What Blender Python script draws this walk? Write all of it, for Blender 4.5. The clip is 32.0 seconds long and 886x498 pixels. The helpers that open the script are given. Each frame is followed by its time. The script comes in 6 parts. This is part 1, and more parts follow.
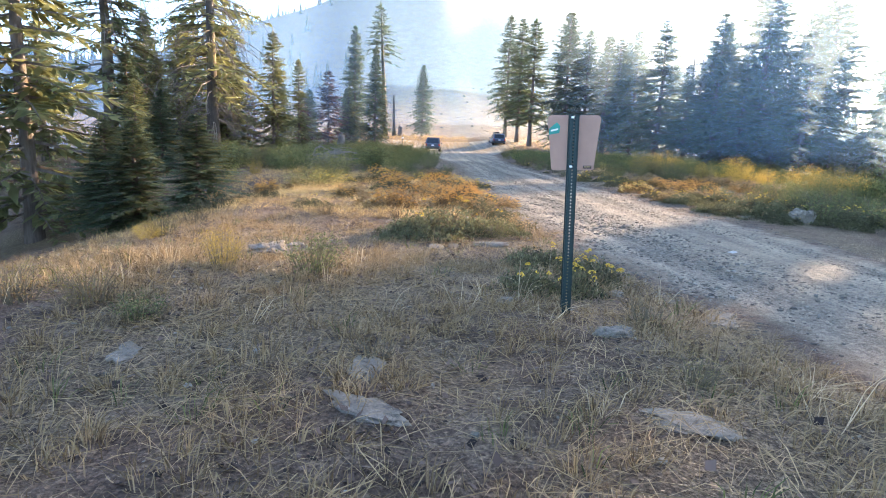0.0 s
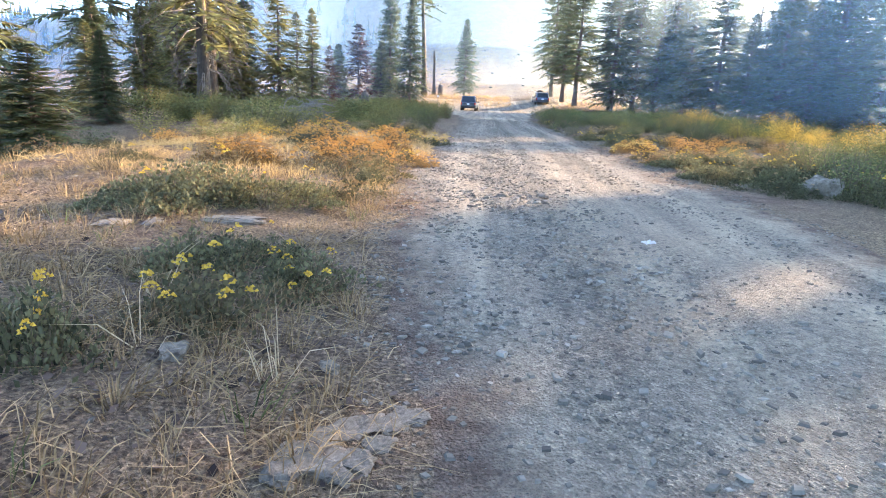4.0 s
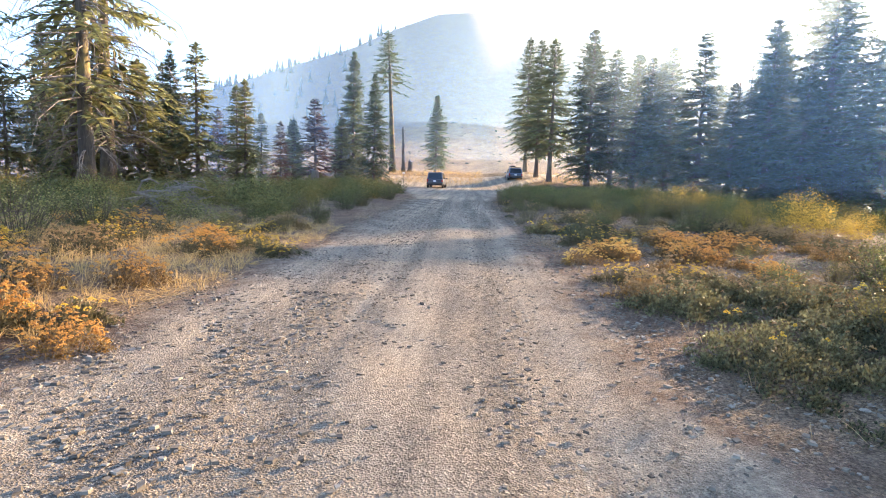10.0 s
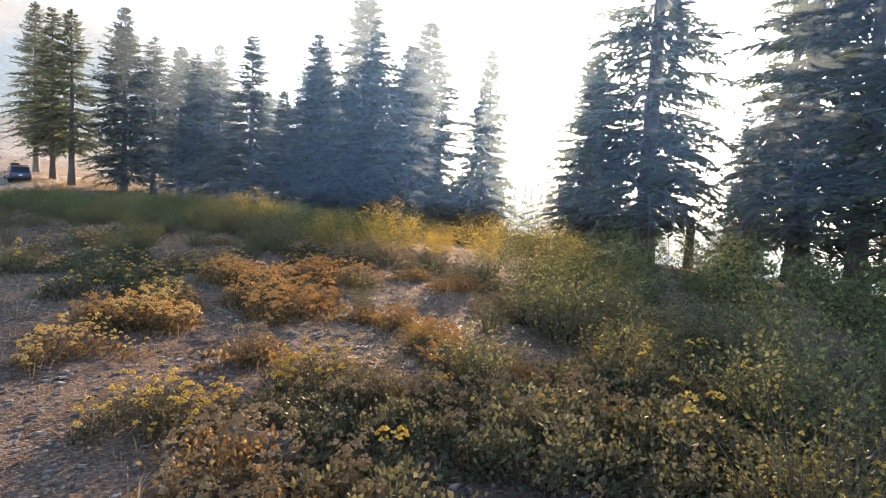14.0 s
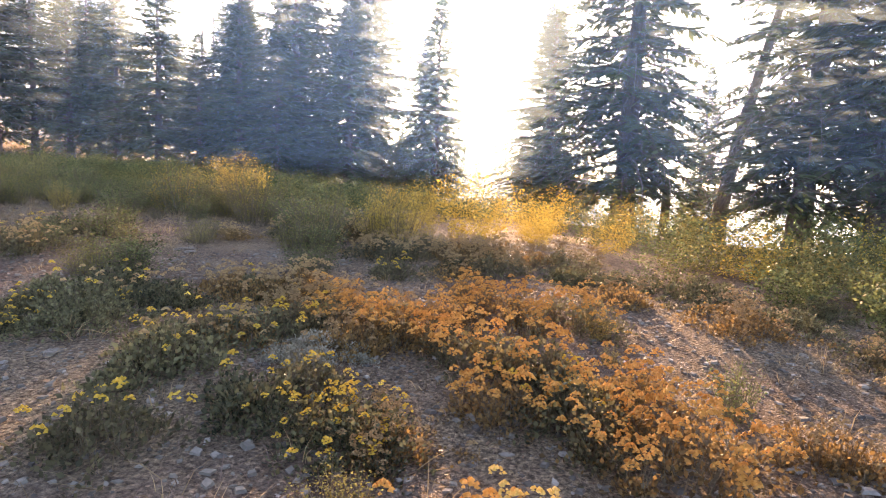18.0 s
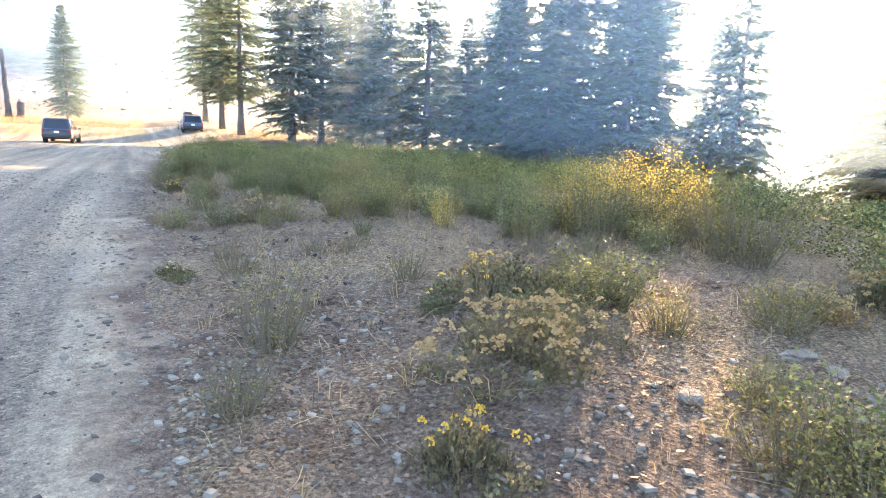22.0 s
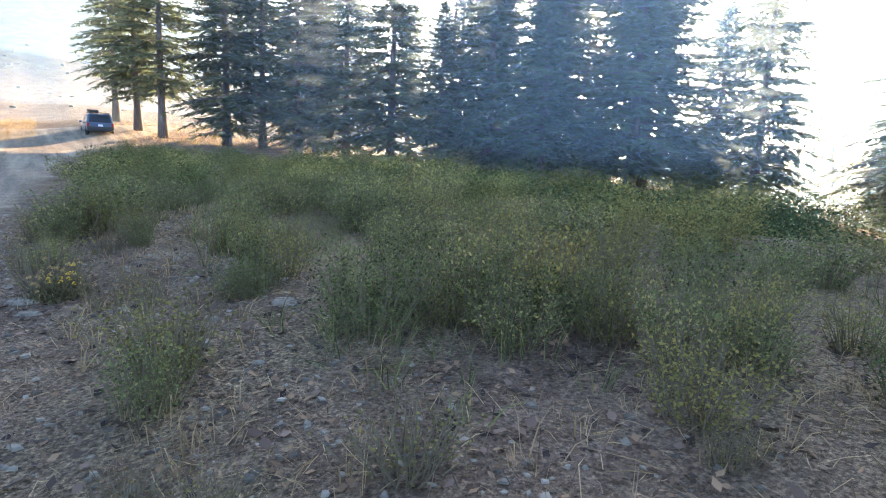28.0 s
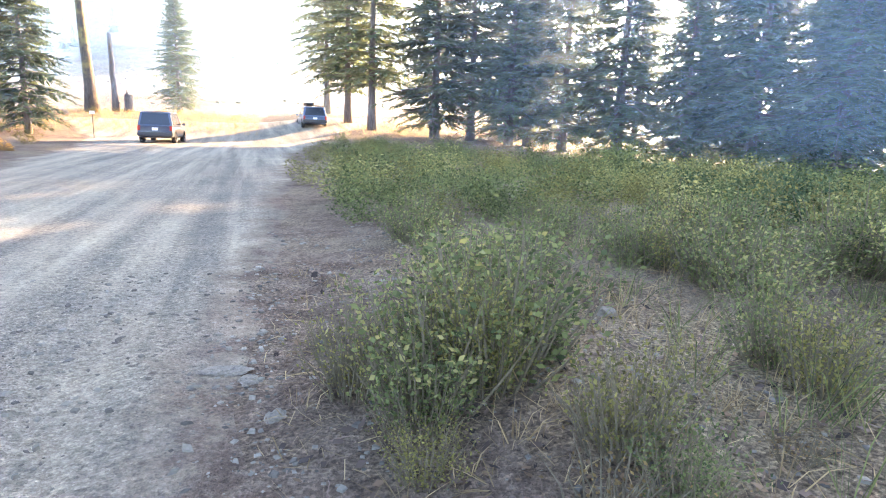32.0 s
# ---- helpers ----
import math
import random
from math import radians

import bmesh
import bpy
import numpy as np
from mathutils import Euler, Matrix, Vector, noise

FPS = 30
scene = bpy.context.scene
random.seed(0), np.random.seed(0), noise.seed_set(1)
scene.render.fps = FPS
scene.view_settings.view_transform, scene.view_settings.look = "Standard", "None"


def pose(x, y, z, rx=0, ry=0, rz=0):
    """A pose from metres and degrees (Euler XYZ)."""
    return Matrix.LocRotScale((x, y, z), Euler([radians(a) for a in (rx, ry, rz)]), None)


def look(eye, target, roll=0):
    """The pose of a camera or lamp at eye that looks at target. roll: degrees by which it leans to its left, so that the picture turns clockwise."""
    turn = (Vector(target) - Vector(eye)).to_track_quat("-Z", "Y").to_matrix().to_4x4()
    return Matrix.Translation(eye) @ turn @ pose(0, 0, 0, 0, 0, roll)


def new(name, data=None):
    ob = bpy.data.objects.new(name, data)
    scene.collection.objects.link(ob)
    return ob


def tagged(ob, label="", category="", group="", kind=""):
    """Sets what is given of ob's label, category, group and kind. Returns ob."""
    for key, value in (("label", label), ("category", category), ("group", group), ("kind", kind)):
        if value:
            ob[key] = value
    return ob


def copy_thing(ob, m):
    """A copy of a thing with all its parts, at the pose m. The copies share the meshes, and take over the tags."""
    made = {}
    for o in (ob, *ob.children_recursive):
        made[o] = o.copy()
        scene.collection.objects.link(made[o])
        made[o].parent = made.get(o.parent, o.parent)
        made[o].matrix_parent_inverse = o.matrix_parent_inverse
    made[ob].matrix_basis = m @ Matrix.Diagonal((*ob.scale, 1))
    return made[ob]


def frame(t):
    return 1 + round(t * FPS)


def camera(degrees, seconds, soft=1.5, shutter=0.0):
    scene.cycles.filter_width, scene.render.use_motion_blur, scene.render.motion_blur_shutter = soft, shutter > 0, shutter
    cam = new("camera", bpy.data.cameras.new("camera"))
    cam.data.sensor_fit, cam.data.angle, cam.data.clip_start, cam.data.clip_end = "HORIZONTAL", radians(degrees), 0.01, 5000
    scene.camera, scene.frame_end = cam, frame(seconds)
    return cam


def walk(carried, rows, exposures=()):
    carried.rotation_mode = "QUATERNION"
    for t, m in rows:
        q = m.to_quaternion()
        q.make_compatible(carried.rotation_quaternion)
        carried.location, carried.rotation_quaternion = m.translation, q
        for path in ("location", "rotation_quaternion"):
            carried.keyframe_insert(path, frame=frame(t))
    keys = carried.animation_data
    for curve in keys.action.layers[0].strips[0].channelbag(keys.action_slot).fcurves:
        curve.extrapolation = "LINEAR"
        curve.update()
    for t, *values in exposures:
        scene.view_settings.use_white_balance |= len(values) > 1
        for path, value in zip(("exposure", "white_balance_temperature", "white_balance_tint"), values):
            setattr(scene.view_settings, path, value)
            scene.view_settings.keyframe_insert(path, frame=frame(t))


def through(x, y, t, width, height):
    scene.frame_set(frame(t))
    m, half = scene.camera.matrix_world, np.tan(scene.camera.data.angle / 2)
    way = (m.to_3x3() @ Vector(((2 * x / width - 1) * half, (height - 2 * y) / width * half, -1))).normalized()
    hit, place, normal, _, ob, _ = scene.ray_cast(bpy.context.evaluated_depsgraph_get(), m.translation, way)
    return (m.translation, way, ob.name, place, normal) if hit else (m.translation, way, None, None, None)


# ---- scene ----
cam = camera(74.92, 32.0, soft=1.0)
PATH = [
    (0, (-2.467, 2.230, 1.549), (-2.384, 4.196, 1.191), 2.23),
    (0.5, (-1.916, 2.477, 1.561), (-1.855, 4.436, 1.164), 2.49),
    (1, (-1.433, 2.823, 1.474), (-1.374, 4.775, 1.044), 2.55),
    (1.5, (-1.021, 3.146, 1.505), (-0.964, 5.094, 1.054), 2.92),
    (2, (-0.600, 3.555, 1.477), (-0.566, 5.508, 1.045), 2.96),
    (2.5, (-0.312, 4.002, 1.539), (-0.345, 5.960, 1.135), 2.98),
    (3, (0.002, 4.452, 1.503), (-0.110, 6.403, 1.080), 2.73),
    (3.5, (0.334, 4.908, 1.342), (0.215, 6.844, 0.852), 2.68),
    (4, (0.687, 5.355, 1.262), (0.577, 7.291, 0.774), 2.66),
    (4.5, (1.010, 5.939, 1.330), (0.924, 7.882, 0.864), 2.54),
    (6.5, (1.687, 7.794, 1.364), (1.570, 9.736, 0.898), 2.07),
    (7, (1.782, 8.387, 1.353), (1.662, 10.327, 0.881), 1.93),
    (7.5, (1.931, 8.951, 1.319), (1.806, 10.883, 0.820), 1.90),
    (8, (2.048, 9.539, 1.270), (1.942, 11.472, 0.768), 1.79),
    (8.5, (2.173, 10.087, 1.298), (2.079, 12.031, 0.839), 1.77),
    (9, (2.331, 10.716, 1.348), (2.267, 12.676, 0.958), 1.76),
    (9.5, (2.479, 11.311, 1.420), (2.409, 13.287, 1.118), 1.85),
    (10, (2.587, 11.920, 1.482), (2.507, 13.905, 1.244), 1.80),
    (10.5, (2.637, 12.564, 1.460), (2.539, 14.551, 1.258), 1.67),
    (11, (2.682, 13.203, 1.420), (2.575, 15.189, 1.206), 1.76),
    (11.5, (2.707, 13.880, 1.342), (2.757, 15.870, 1.153), 1.82),
    (12, (3.087, 14.441, 1.443), (3.476, 16.395, 1.278), 2.20),
    (12.5, (3.597, 14.914, 1.480), (4.348, 16.762, 1.337), 2.43),
    (13, (3.838, 15.372, 1.475), (4.850, 17.090, 1.326), 2.58),
    (13.5, (3.955, 16.015, 1.436), (5.129, 17.626, 1.277), 2.71),
    (14, (3.927, 16.619, 1.423), (5.209, 18.147, 1.272), 2.73),
    (14.5, (4.008, 17.252, 1.424), (5.379, 18.700, 1.267), 2.57),
    (16.5, (3.993, 19.756, 1.434), (5.611, 20.906, 1.190), 3.00),
    (17, (4.086, 20.319, 1.397), (5.706, 21.466, 1.149), 2.98),
    (17.5, (4.023, 20.952, 1.475), (5.586, 22.177, 1.233), 2.87),
    (18, (3.962, 21.634, 1.466), (5.469, 22.921, 1.196), 2.84),
    (18.5, (3.975, 22.294, 1.406), (5.431, 23.627, 1.087), 2.85),
    (19, (3.946, 22.890, 1.369), (5.371, 24.247, 1.014), 2.84),
    (19.5, (4.041, 23.515, 1.388), (5.445, 24.888, 1.008), 2.64),
    (20, (4.032, 24.086, 1.420), (5.393, 25.495, 1.017), 2.55),
    (20.5, (4.067, 24.792, 1.421), (5.356, 26.259, 0.990), 2.54),
    (21, (3.970, 25.458, 1.399), (5.166, 26.993, 0.935), 2.44),
    (21.5, (3.979, 26.202, 1.384), (5.059, 27.827, 0.947), 2.39),
    (22, (3.847, 26.934, 1.492), (4.767, 28.674, 1.137), 2.26),
    (22.5, (3.694, 27.663, 1.630), (4.412, 29.508, 1.340), 2.25),
    (23, (3.590, 28.470, 1.628), (4.109, 30.384, 1.374), 1.78),
    (23.5, (3.469, 29.118, 1.644), (3.857, 31.068, 1.427), 1.92),
    (24, (3.567, 29.808, 1.668), (3.881, 31.772, 1.457), 1.99),
    (24.5, (3.567, 30.459, 1.640), (3.855, 32.425, 1.416), 2.10),
    (25, (3.657, 31.107, 1.610), (3.965, 33.066, 1.346), 1.97),
    (25.5, (3.747, 31.767, 1.576), (4.150, 33.705, 1.287), 1.80),
    (26, (3.955, 32.359, 1.609), (4.525, 34.251, 1.298), 2.00),
    (26.5, (4.214, 32.977, 1.624), (5.028, 34.776, 1.305), 2.03),
    (28.5, (4.388, 35.384, 1.603), (5.533, 36.988, 1.263), 2.43),
    (29, (4.241, 36.101, 1.549), (5.327, 37.745, 1.206), 2.46),
    (29.5, (4.156, 36.779, 1.612), (5.168, 38.469, 1.267), 2.49),
    (30, (4.097, 37.495, 1.618), (5.038, 39.219, 1.241), 2.31),
    (30.5, (4.032, 38.146, 1.583), (4.905, 39.899, 1.179), 2.16),
    (31, (4.036, 38.901, 1.583), (4.834, 40.681, 1.143), 2.02),
    (31.5, (3.950, 39.548, 1.592), (4.664, 41.361, 1.142), 1.89),
    (32, (3.900, 40.369, 1.651), (4.518, 42.230, 1.257), 1.99),
]
EXPOSURE = [(0, 3.1, 6200, 10), (1, 3.3, 6250, 10), (2, 3.5, 6050, 10), (3, 3.45, 6050, 10), (4, 3.4, 6250, 10), (7, 3.1, 7100, 13), (8, 3.1, 7100, 13), (10, 2.95, 6500, 12), (11, 2.25, 6550, 13), (13, 2.35, 6600, 13), (14, 2.5, 6750, 15), (17, 3.2, 7500, 26), (18, 3.15, 7700, 26), (19, 3.05, 7900, 23), (20, 3.4, 7150, 15), (21, 3.7, 6900, 13), (22, 4.0, 7100, 13), (23, 2.95, 6600, 11), (24, 2.5, 6200, 10), (25, 2.75, 6500, 11), (26, 3.1, 6850, 12), (29, 3.5, 6450, 11), (30, 3.9, 6650, 13), (32, 4.25, 7150, 16)]
walk(cam, [(t, look(eye, target, roll)) for t, eye, target, roll in PATH], EXPOSURE)

# ---- light: a low hazy morning sun through the trees ----
SUN_AZ, SUN_EL = radians(50.3), radians(12.6)
world = bpy.data.worlds.new("world")
scene.world = world
world.use_nodes = True
wn = world.node_tree
sky = wn.nodes.new("ShaderNodeTexSky")
sky.sky_type, sky.sun_disc = "NISHITA", False
sky.sun_elevation, sky.sun_rotation = SUN_EL, SUN_AZ
sky.altitude, sky.air_density, sky.dust_density, sky.ozone_density = 1800, 0.65, 5.0, 1.0
wn.nodes["Background"].inputs["Strength"].default_value = 0.15
wn.links.new(sky.outputs["Color"], wn.nodes["Background"].inputs["Color"])
sun = new("sun", bpy.data.lights.new("sun", "SUN"))
sun.data.energy, sun.data.angle, sun.data.color = 5.0, radians(0.55), (1.0, 0.69, 0.40)
toward = Vector((math.sin(SUN_AZ) * math.cos(SUN_EL), math.cos(SUN_AZ) * math.cos(SUN_EL), math.sin(SUN_EL)))
sun.matrix_world = look(toward * 300, (0, 0, 0))

# ---- materials ----
def shader(name):
    m = bpy.data.materials.new(name)
    m.use_nodes = True
    return m, m.node_tree, m.node_tree.nodes["Principled BSDF"]


def ramp(nt, fac, stops):
    r = nt.nodes.new("ShaderNodeValToRGB")
    e = r.color_ramp.elements
    while len(e) < len(stops):
        e.new(0.5)
    for k, (p, c) in zip(e, stops):
        k.position, k.color = p, (*c, 1)
    nt.links.new(fac, r.inputs["Fac"])
    return r.outputs["Color"]


def noise_of(nt, scale, detail=6.0, rough=0.6, coord="Object", stretch=None, distort=0.0):
    tc = nt.nodes.new("ShaderNodeTexCoord")
    vec = tc.outputs[coord]
    if stretch:
        mp = nt.nodes.new("ShaderNodeMapping")
        mp.inputs["Scale"].default_value = stretch
        nt.links.new(vec, mp.inputs["Vector"])
        vec = mp.outputs["Vector"]
    n = nt.nodes.new("ShaderNodeTexNoise")
    n.inputs["Scale"].default_value, n.inputs["Detail"].default_value = scale, detail
    n.inputs["Roughness"].default_value, n.inputs["Distortion"].default_value = rough, distort
    nt.links.new(vec, n.inputs["Vector"])
    return n.outputs["Fac"]


def mixed(nt, fac, a, b, mode="MIX"):
    m = nt.nodes.new("ShaderNodeMix")
    m.data_type, m.blend_type = "RGBA", mode
    for val, sock in ((fac, m.inputs[0]), (a, m.inputs[6]), (b, m.inputs[7])):
        if isinstance(val, (int, float)):
            sock.default_value = val
        elif isinstance(val, tuple):
            sock.default_value = (*val, 1)
        else:
            nt.links.new(val, sock)
    return m.outputs[2]


def bump_to(nt, bs, height, strength=0.5, dist=0.02):
    b = nt.nodes.new("ShaderNodeBump")
    b.inputs["Strength"].default_value, b.inputs["Distance"].default_value = strength, dist
    nt.links.new(height, b.inputs["Height"])
    nt.links.new(b.outputs["Normal"], bs.inputs["Normal"])


def plain(name, colour, rough=0.6, metal=0.0, vary=0.15, scale=30.0, bump=0.1):
    m, nt, bs = shader(name)
    fac = noise_of(nt, scale)
    lo = tuple(c * (1 - vary) for c in colour)
    hi = tuple(min(1, c * (1 + vary)) for c in colour)
    nt.links.new(ramp(nt, fac, [(0.3, lo), (0.7, hi)]), bs.inputs["Base Color"])
    bs.inputs["Roughness"].default_value, bs.inputs["Metallic"].default_value = rough, metal
    if bump:
        bump_to(nt, bs, fac, bump, 0.01)
    return m


def leaf_mat(name, dark, light, through=0.35, withered=None, rough=0.55):
    """Leaves: colour varies from leaf to leaf and from plant to plant; light also shines through."""
    m, nt, bs = shader(name)
    geo = nt.nodes.new("ShaderNodeNewGeometry")
    info = nt.nodes.new("ShaderNodeObjectInfo")
    add = nt.nodes.new("ShaderNodeMath")
    add.operation = "MULTIPLY_ADD"
    nt.links.new(geo.outputs["Random Per Island"], add.inputs[0])
    add.inputs[1].default_value = 0.65
    half = nt.nodes.new("ShaderNodeMath")
    half.operation = "MULTIPLY"
    nt.links.new(info.outputs["Random"], half.inputs[0])
    half.inputs[1].default_value = 0.35
    nt.links.new(half.outputs[0], add.inputs[2])
    col = ramp(nt, add.outputs[0], [(0.1, dark), (0.72, light), (0.86, withered), (1.0, withered)] if withered else [(0.1, dark), (0.9, light)])
    nt.links.new(col, bs.inputs["Base Color"])
    bs.inputs["Roughness"].default_value = rough
    bs.inputs["Specular IOR Level"].default_value = 0.12
    tr = nt.nodes.new("ShaderNodeBsdfTranslucent")
    nt.links.new(col, tr.inputs["Color"])
    mx = nt.nodes.new("ShaderNodeMixShader")
    mx.inputs[0].default_value = through
    nt.links.new(bs.outputs[0], mx.inputs[1])
    nt.links.new(tr.outputs[0], mx.inputs[2])
    nt.links.new(mx.outputs[0], nt.nodes["Material Output"].inputs["Surface"])
    return m


def pebbled(nt, scale):
    """Cells of broken stone with uneven sides: a grey value for each and the height of its dome."""
    tc = nt.nodes.new("ShaderNodeTexCoord")
    wob = nt.nodes.new("ShaderNodeTexNoise")
    wob.inputs["Scale"].default_value, wob.inputs["Detail"].default_value = scale * 1.3, 3.0
    nt.links.new(tc.outputs["Object"], wob.inputs["Vector"])
    add = nt.nodes.new("ShaderNodeVectorMath")
    add.operation = "MULTIPLY_ADD"
    nt.links.new(wob.outputs["Color"], add.inputs[0])
    add.inputs[1].default_value = (0.9 / scale, 0.9 / scale, 0.9 / scale)
    nt.links.new(tc.outputs["Object"], add.inputs[2])
    v = nt.nodes.new("ShaderNodeTexVoronoi")
    v.inputs["Scale"].default_value = scale
    nt.links.new(add.outputs[0], v.inputs["Vector"])
    grey = nt.nodes.new("ShaderNodeSeparateColor")
    nt.links.new(v.outputs["Color"], grey.inputs[0])
    return grey.outputs[0], v.outputs["Distance"]


def soil_material():
    m, nt, bs = shader("dry_soil")
    big, mid, fine = noise_of(nt, 0.35, 5), noise_of(nt, 3.0, 8, 0.7), noise_of(nt, 40.0, 6, 0.75)
    base = ramp(nt, mid, [(0.3, (0.072, 0.049, 0.036)), (0.5, (0.155, 0.112, 0.082)), (0.72, (0.25, 0.192, 0.145))])
    straw = ramp(nt, fine, [(0.35, (0.11, 0.083, 0.055)), (0.65, (0.30, 0.235, 0.15))])
    patch = ramp(nt, big, [(0.42, (0, 0, 0)), (0.62, (1, 1, 1))])
    col = mixed(nt, patch, base, straw)
    bit, dome = pebbled(nt, 48.0)
    col = mixed(nt, 0.5, col, ramp(nt, bit, [(0.05, (0.45, 0.45, 0.45)), (0.3, (0.95, 0.95, 0.95)), (0.8, (1.0, 1.0, 1.0)), (0.97, (1.8, 1.75, 1.65))]), "MULTIPLY")
    grit = ramp(nt, fine, [(0.36, (0.4, 0.4, 0.4)), (0.64, (1.45, 1.42, 1.38))])
    nt.links.new(mixed(nt, 0.8, col, grit, "MULTIPLY"), bs.inputs["Base Color"])
    bs.inputs["Roughness"].default_value = 0.95
    bs.inputs["Specular IOR Level"].default_value = 0.15
    h = nt.nodes.new("ShaderNodeMath")
    h.operation = "ADD"
    nt.links.new(fine, h.inputs[0]), nt.links.new(dome, h.inputs[1])
    bump_to(nt, bs, h.outputs[0], 0.8, 0.05)
    return m


def road_material():
    m, nt, bs = shader("gravel_road")
    # worn along the way of travel: fine dust in the wheel tracks, loose gravel between them
    streak = noise_of(nt, 1.0, 6, 0.6, stretch=(1.6, 0.07, 1.0))
    mid, fine, grit = noise_of(nt, 1.2, 7, 0.65), noise_of(nt, 22.0, 8, 0.75), noise_of(nt, 75.0, 4, 0.8)
    dust = ramp(nt, streak, [(0.34, (0.20, 0.18, 0.15)), (0.5, (0.315, 0.275, 0.215)), (0.66, (0.455, 0.39, 0.29))])
    tint = ramp(nt, mid, [(0.3, (0.78, 0.78, 0.80)), (0.7, (1.12, 1.08, 1.02))])
    gr = ramp(nt, fine, [(0.35, (0.55, 0.55, 0.55)), (0.5, (0.98, 0.98, 0.97)), (0.65, (1.28, 1.28, 1.25))])
    col = mixed(nt, 1.0, mixed(nt, 1.0, dust, tint, "MULTIPLY"), gr, "MULTIPLY")
    bit, dome = pebbled(nt, 72.0)
    coarse, lump = pebbled(nt, 27.0)
    chips = ramp(nt, bit, [(0.03, (0.5, 0.5, 0.5)), (0.3, (0.92, 0.92, 0.9)), (0.75, (1.0, 1.0, 0.99)), (0.97, (1.5, 1.46, 1.38))])
    broken = ramp(nt, coarse, [(0.02, (0.45, 0.45, 0.45)), (0.08, (1, 1, 1)), (0.9, (1, 1, 1)), (0.97, (1.45, 1.42, 1.36))])
    chips = mixed(nt, 1.0, chips, broken, "MULTIPLY")
    bare = ramp(nt, streak, [(0.40, (0.8, 0.8, 0.8)), (0.58, (0.1, 0.1, 0.1))])
    col = mixed(nt, bare, col, mixed(nt, 1.0, col, chips, "MULTIPLY"))
    speck = ramp(nt, grit, [(0.3, (0.6, 0.6, 0.6)), (0.7, (1.3, 1.3, 1.3))])
    col = mixed(nt, 0.7, col, speck, "MULTIPLY")
    # the verge crumbles into brown soil
    at = nt.nodes.new("ShaderNodeAttribute")
    at.attribute_name = "edge"
    add = nt.nodes.new("ShaderNodeMath")
    add.operation = "MULTIPLY_ADD"
    nt.links.new(noise_of(nt, 2.2, 8, 0.7), add.inputs[0])
    add.inputs[1].default_value = 1.6
    nt.links.new(at.outputs["Fac"], add.inputs[2])
    verge = ramp(nt, noise_of(nt, 3.0, 8, 0.7), [(0.3, (0.072, 0.049, 0.036)), (0.5, (0.155, 0.112, 0.082)), (0.72, (0.25, 0.192, 0.145))])
    verge = mixed(nt, 0.8, verge, ramp(nt, noise_of(nt, 40.0, 6, 0.75), [(0.36, (0.4, 0.4, 0.4)), (0.64, (1.45, 1.42, 1.38))]), "MULTIPLY")
    k = nt.nodes.new("ShaderNodeMapRange")
    k.inputs["From Min"].default_value, k.inputs["From Max"].default_value = 0.85, 1.35
    nt.links.new(add.outputs[0], k.inputs["Value"])
    nt.links.new(mixed(nt, k.outputs[0], verge, col), bs.inputs["Base Color"])
    bs.inputs["Roughness"].default_value = 0.92
    bs.inputs["Specular IOR Level"].default_value = 0.2
    h = nt.nodes.new("ShaderNodeMath")
    h.operation = "ADD"
    nt.links.new(fine, h.inputs[0]), nt.links.new(dome, h.inputs[1])
    bump_to(nt, bs, h.outputs[0], 0.9, 0.03)
    return m


def bark_material(name, a, b, moss=None):
    m, nt, bs = shader(name)
    n = noise_of(nt, 3.0, 8, 0.7, stretch=(4, 4, 0.6))
    n2 = noise_of(nt, 0.6, 4)
    col = ramp(nt, n, [(0.3, a), (0.7, b)])
    if moss:
        col = mixed(nt, ramp(nt, n2, [(0.5, (0, 0, 0)), (0.62, (0.8, 0.8, 0.8))]), col, moss)
    nt.links.new(col, bs.inputs["Base Color"])
    bs.inputs["Roughness"].default_value = 0.9
    bump_to(nt, bs, n, 0.9, 0.06)
    return m


def rock_material():
    m, nt, bs = shader("weathered_rock")
    n, n2 = noise_of(nt, 11, 10, 0.75, distort=0.6), noise_of(nt, 60, 5, 0.7)
    col = ramp(nt, n, [(0.33, (0.075, 0.062, 0.05)), (0.48, (0.19, 0.16, 0.122)), (0.66, (0.27, 0.232, 0.178))])
    sp = ramp(nt, n2, [(0.35, (0.7, 0.7, 0.7)), (0.65, (1.15, 1.15, 1.15))])
    nt.links.new(mixed(nt, 0.8, col, sp, "MULTIPLY"), bs.inputs["Base Color"])
    bs.inputs["Roughness"].default_value = 0.9
    bump_to(nt, bs, n, 0.8, 0.03)
    return m


def stone_material():
    m, nt, bs = shader("loose_gravel")
    geo = nt.nodes.new("ShaderNodeNewGeometry")
    col = ramp(nt, geo.outputs["Random Per Island"], [(0, (0.065, 0.056, 0.044)), (0.5, (0.148, 0.13, 0.10)), (0.9, (0.22, 0.196, 0.155)), (1, (0.29, 0.262, 0.21))])
    sp = ramp(nt, noise_of(nt, 40, 5, 0.7), [(0.35, (0.75, 0.75, 0.75)), (0.65, (1.15, 1.15, 1.15))])
    nt.links.new(mixed(nt, 0.8, col, sp, "MULTIPLY"), bs.inputs["Base Color"])
    bs.inputs["Roughness"].default_value = 0.9
    return m


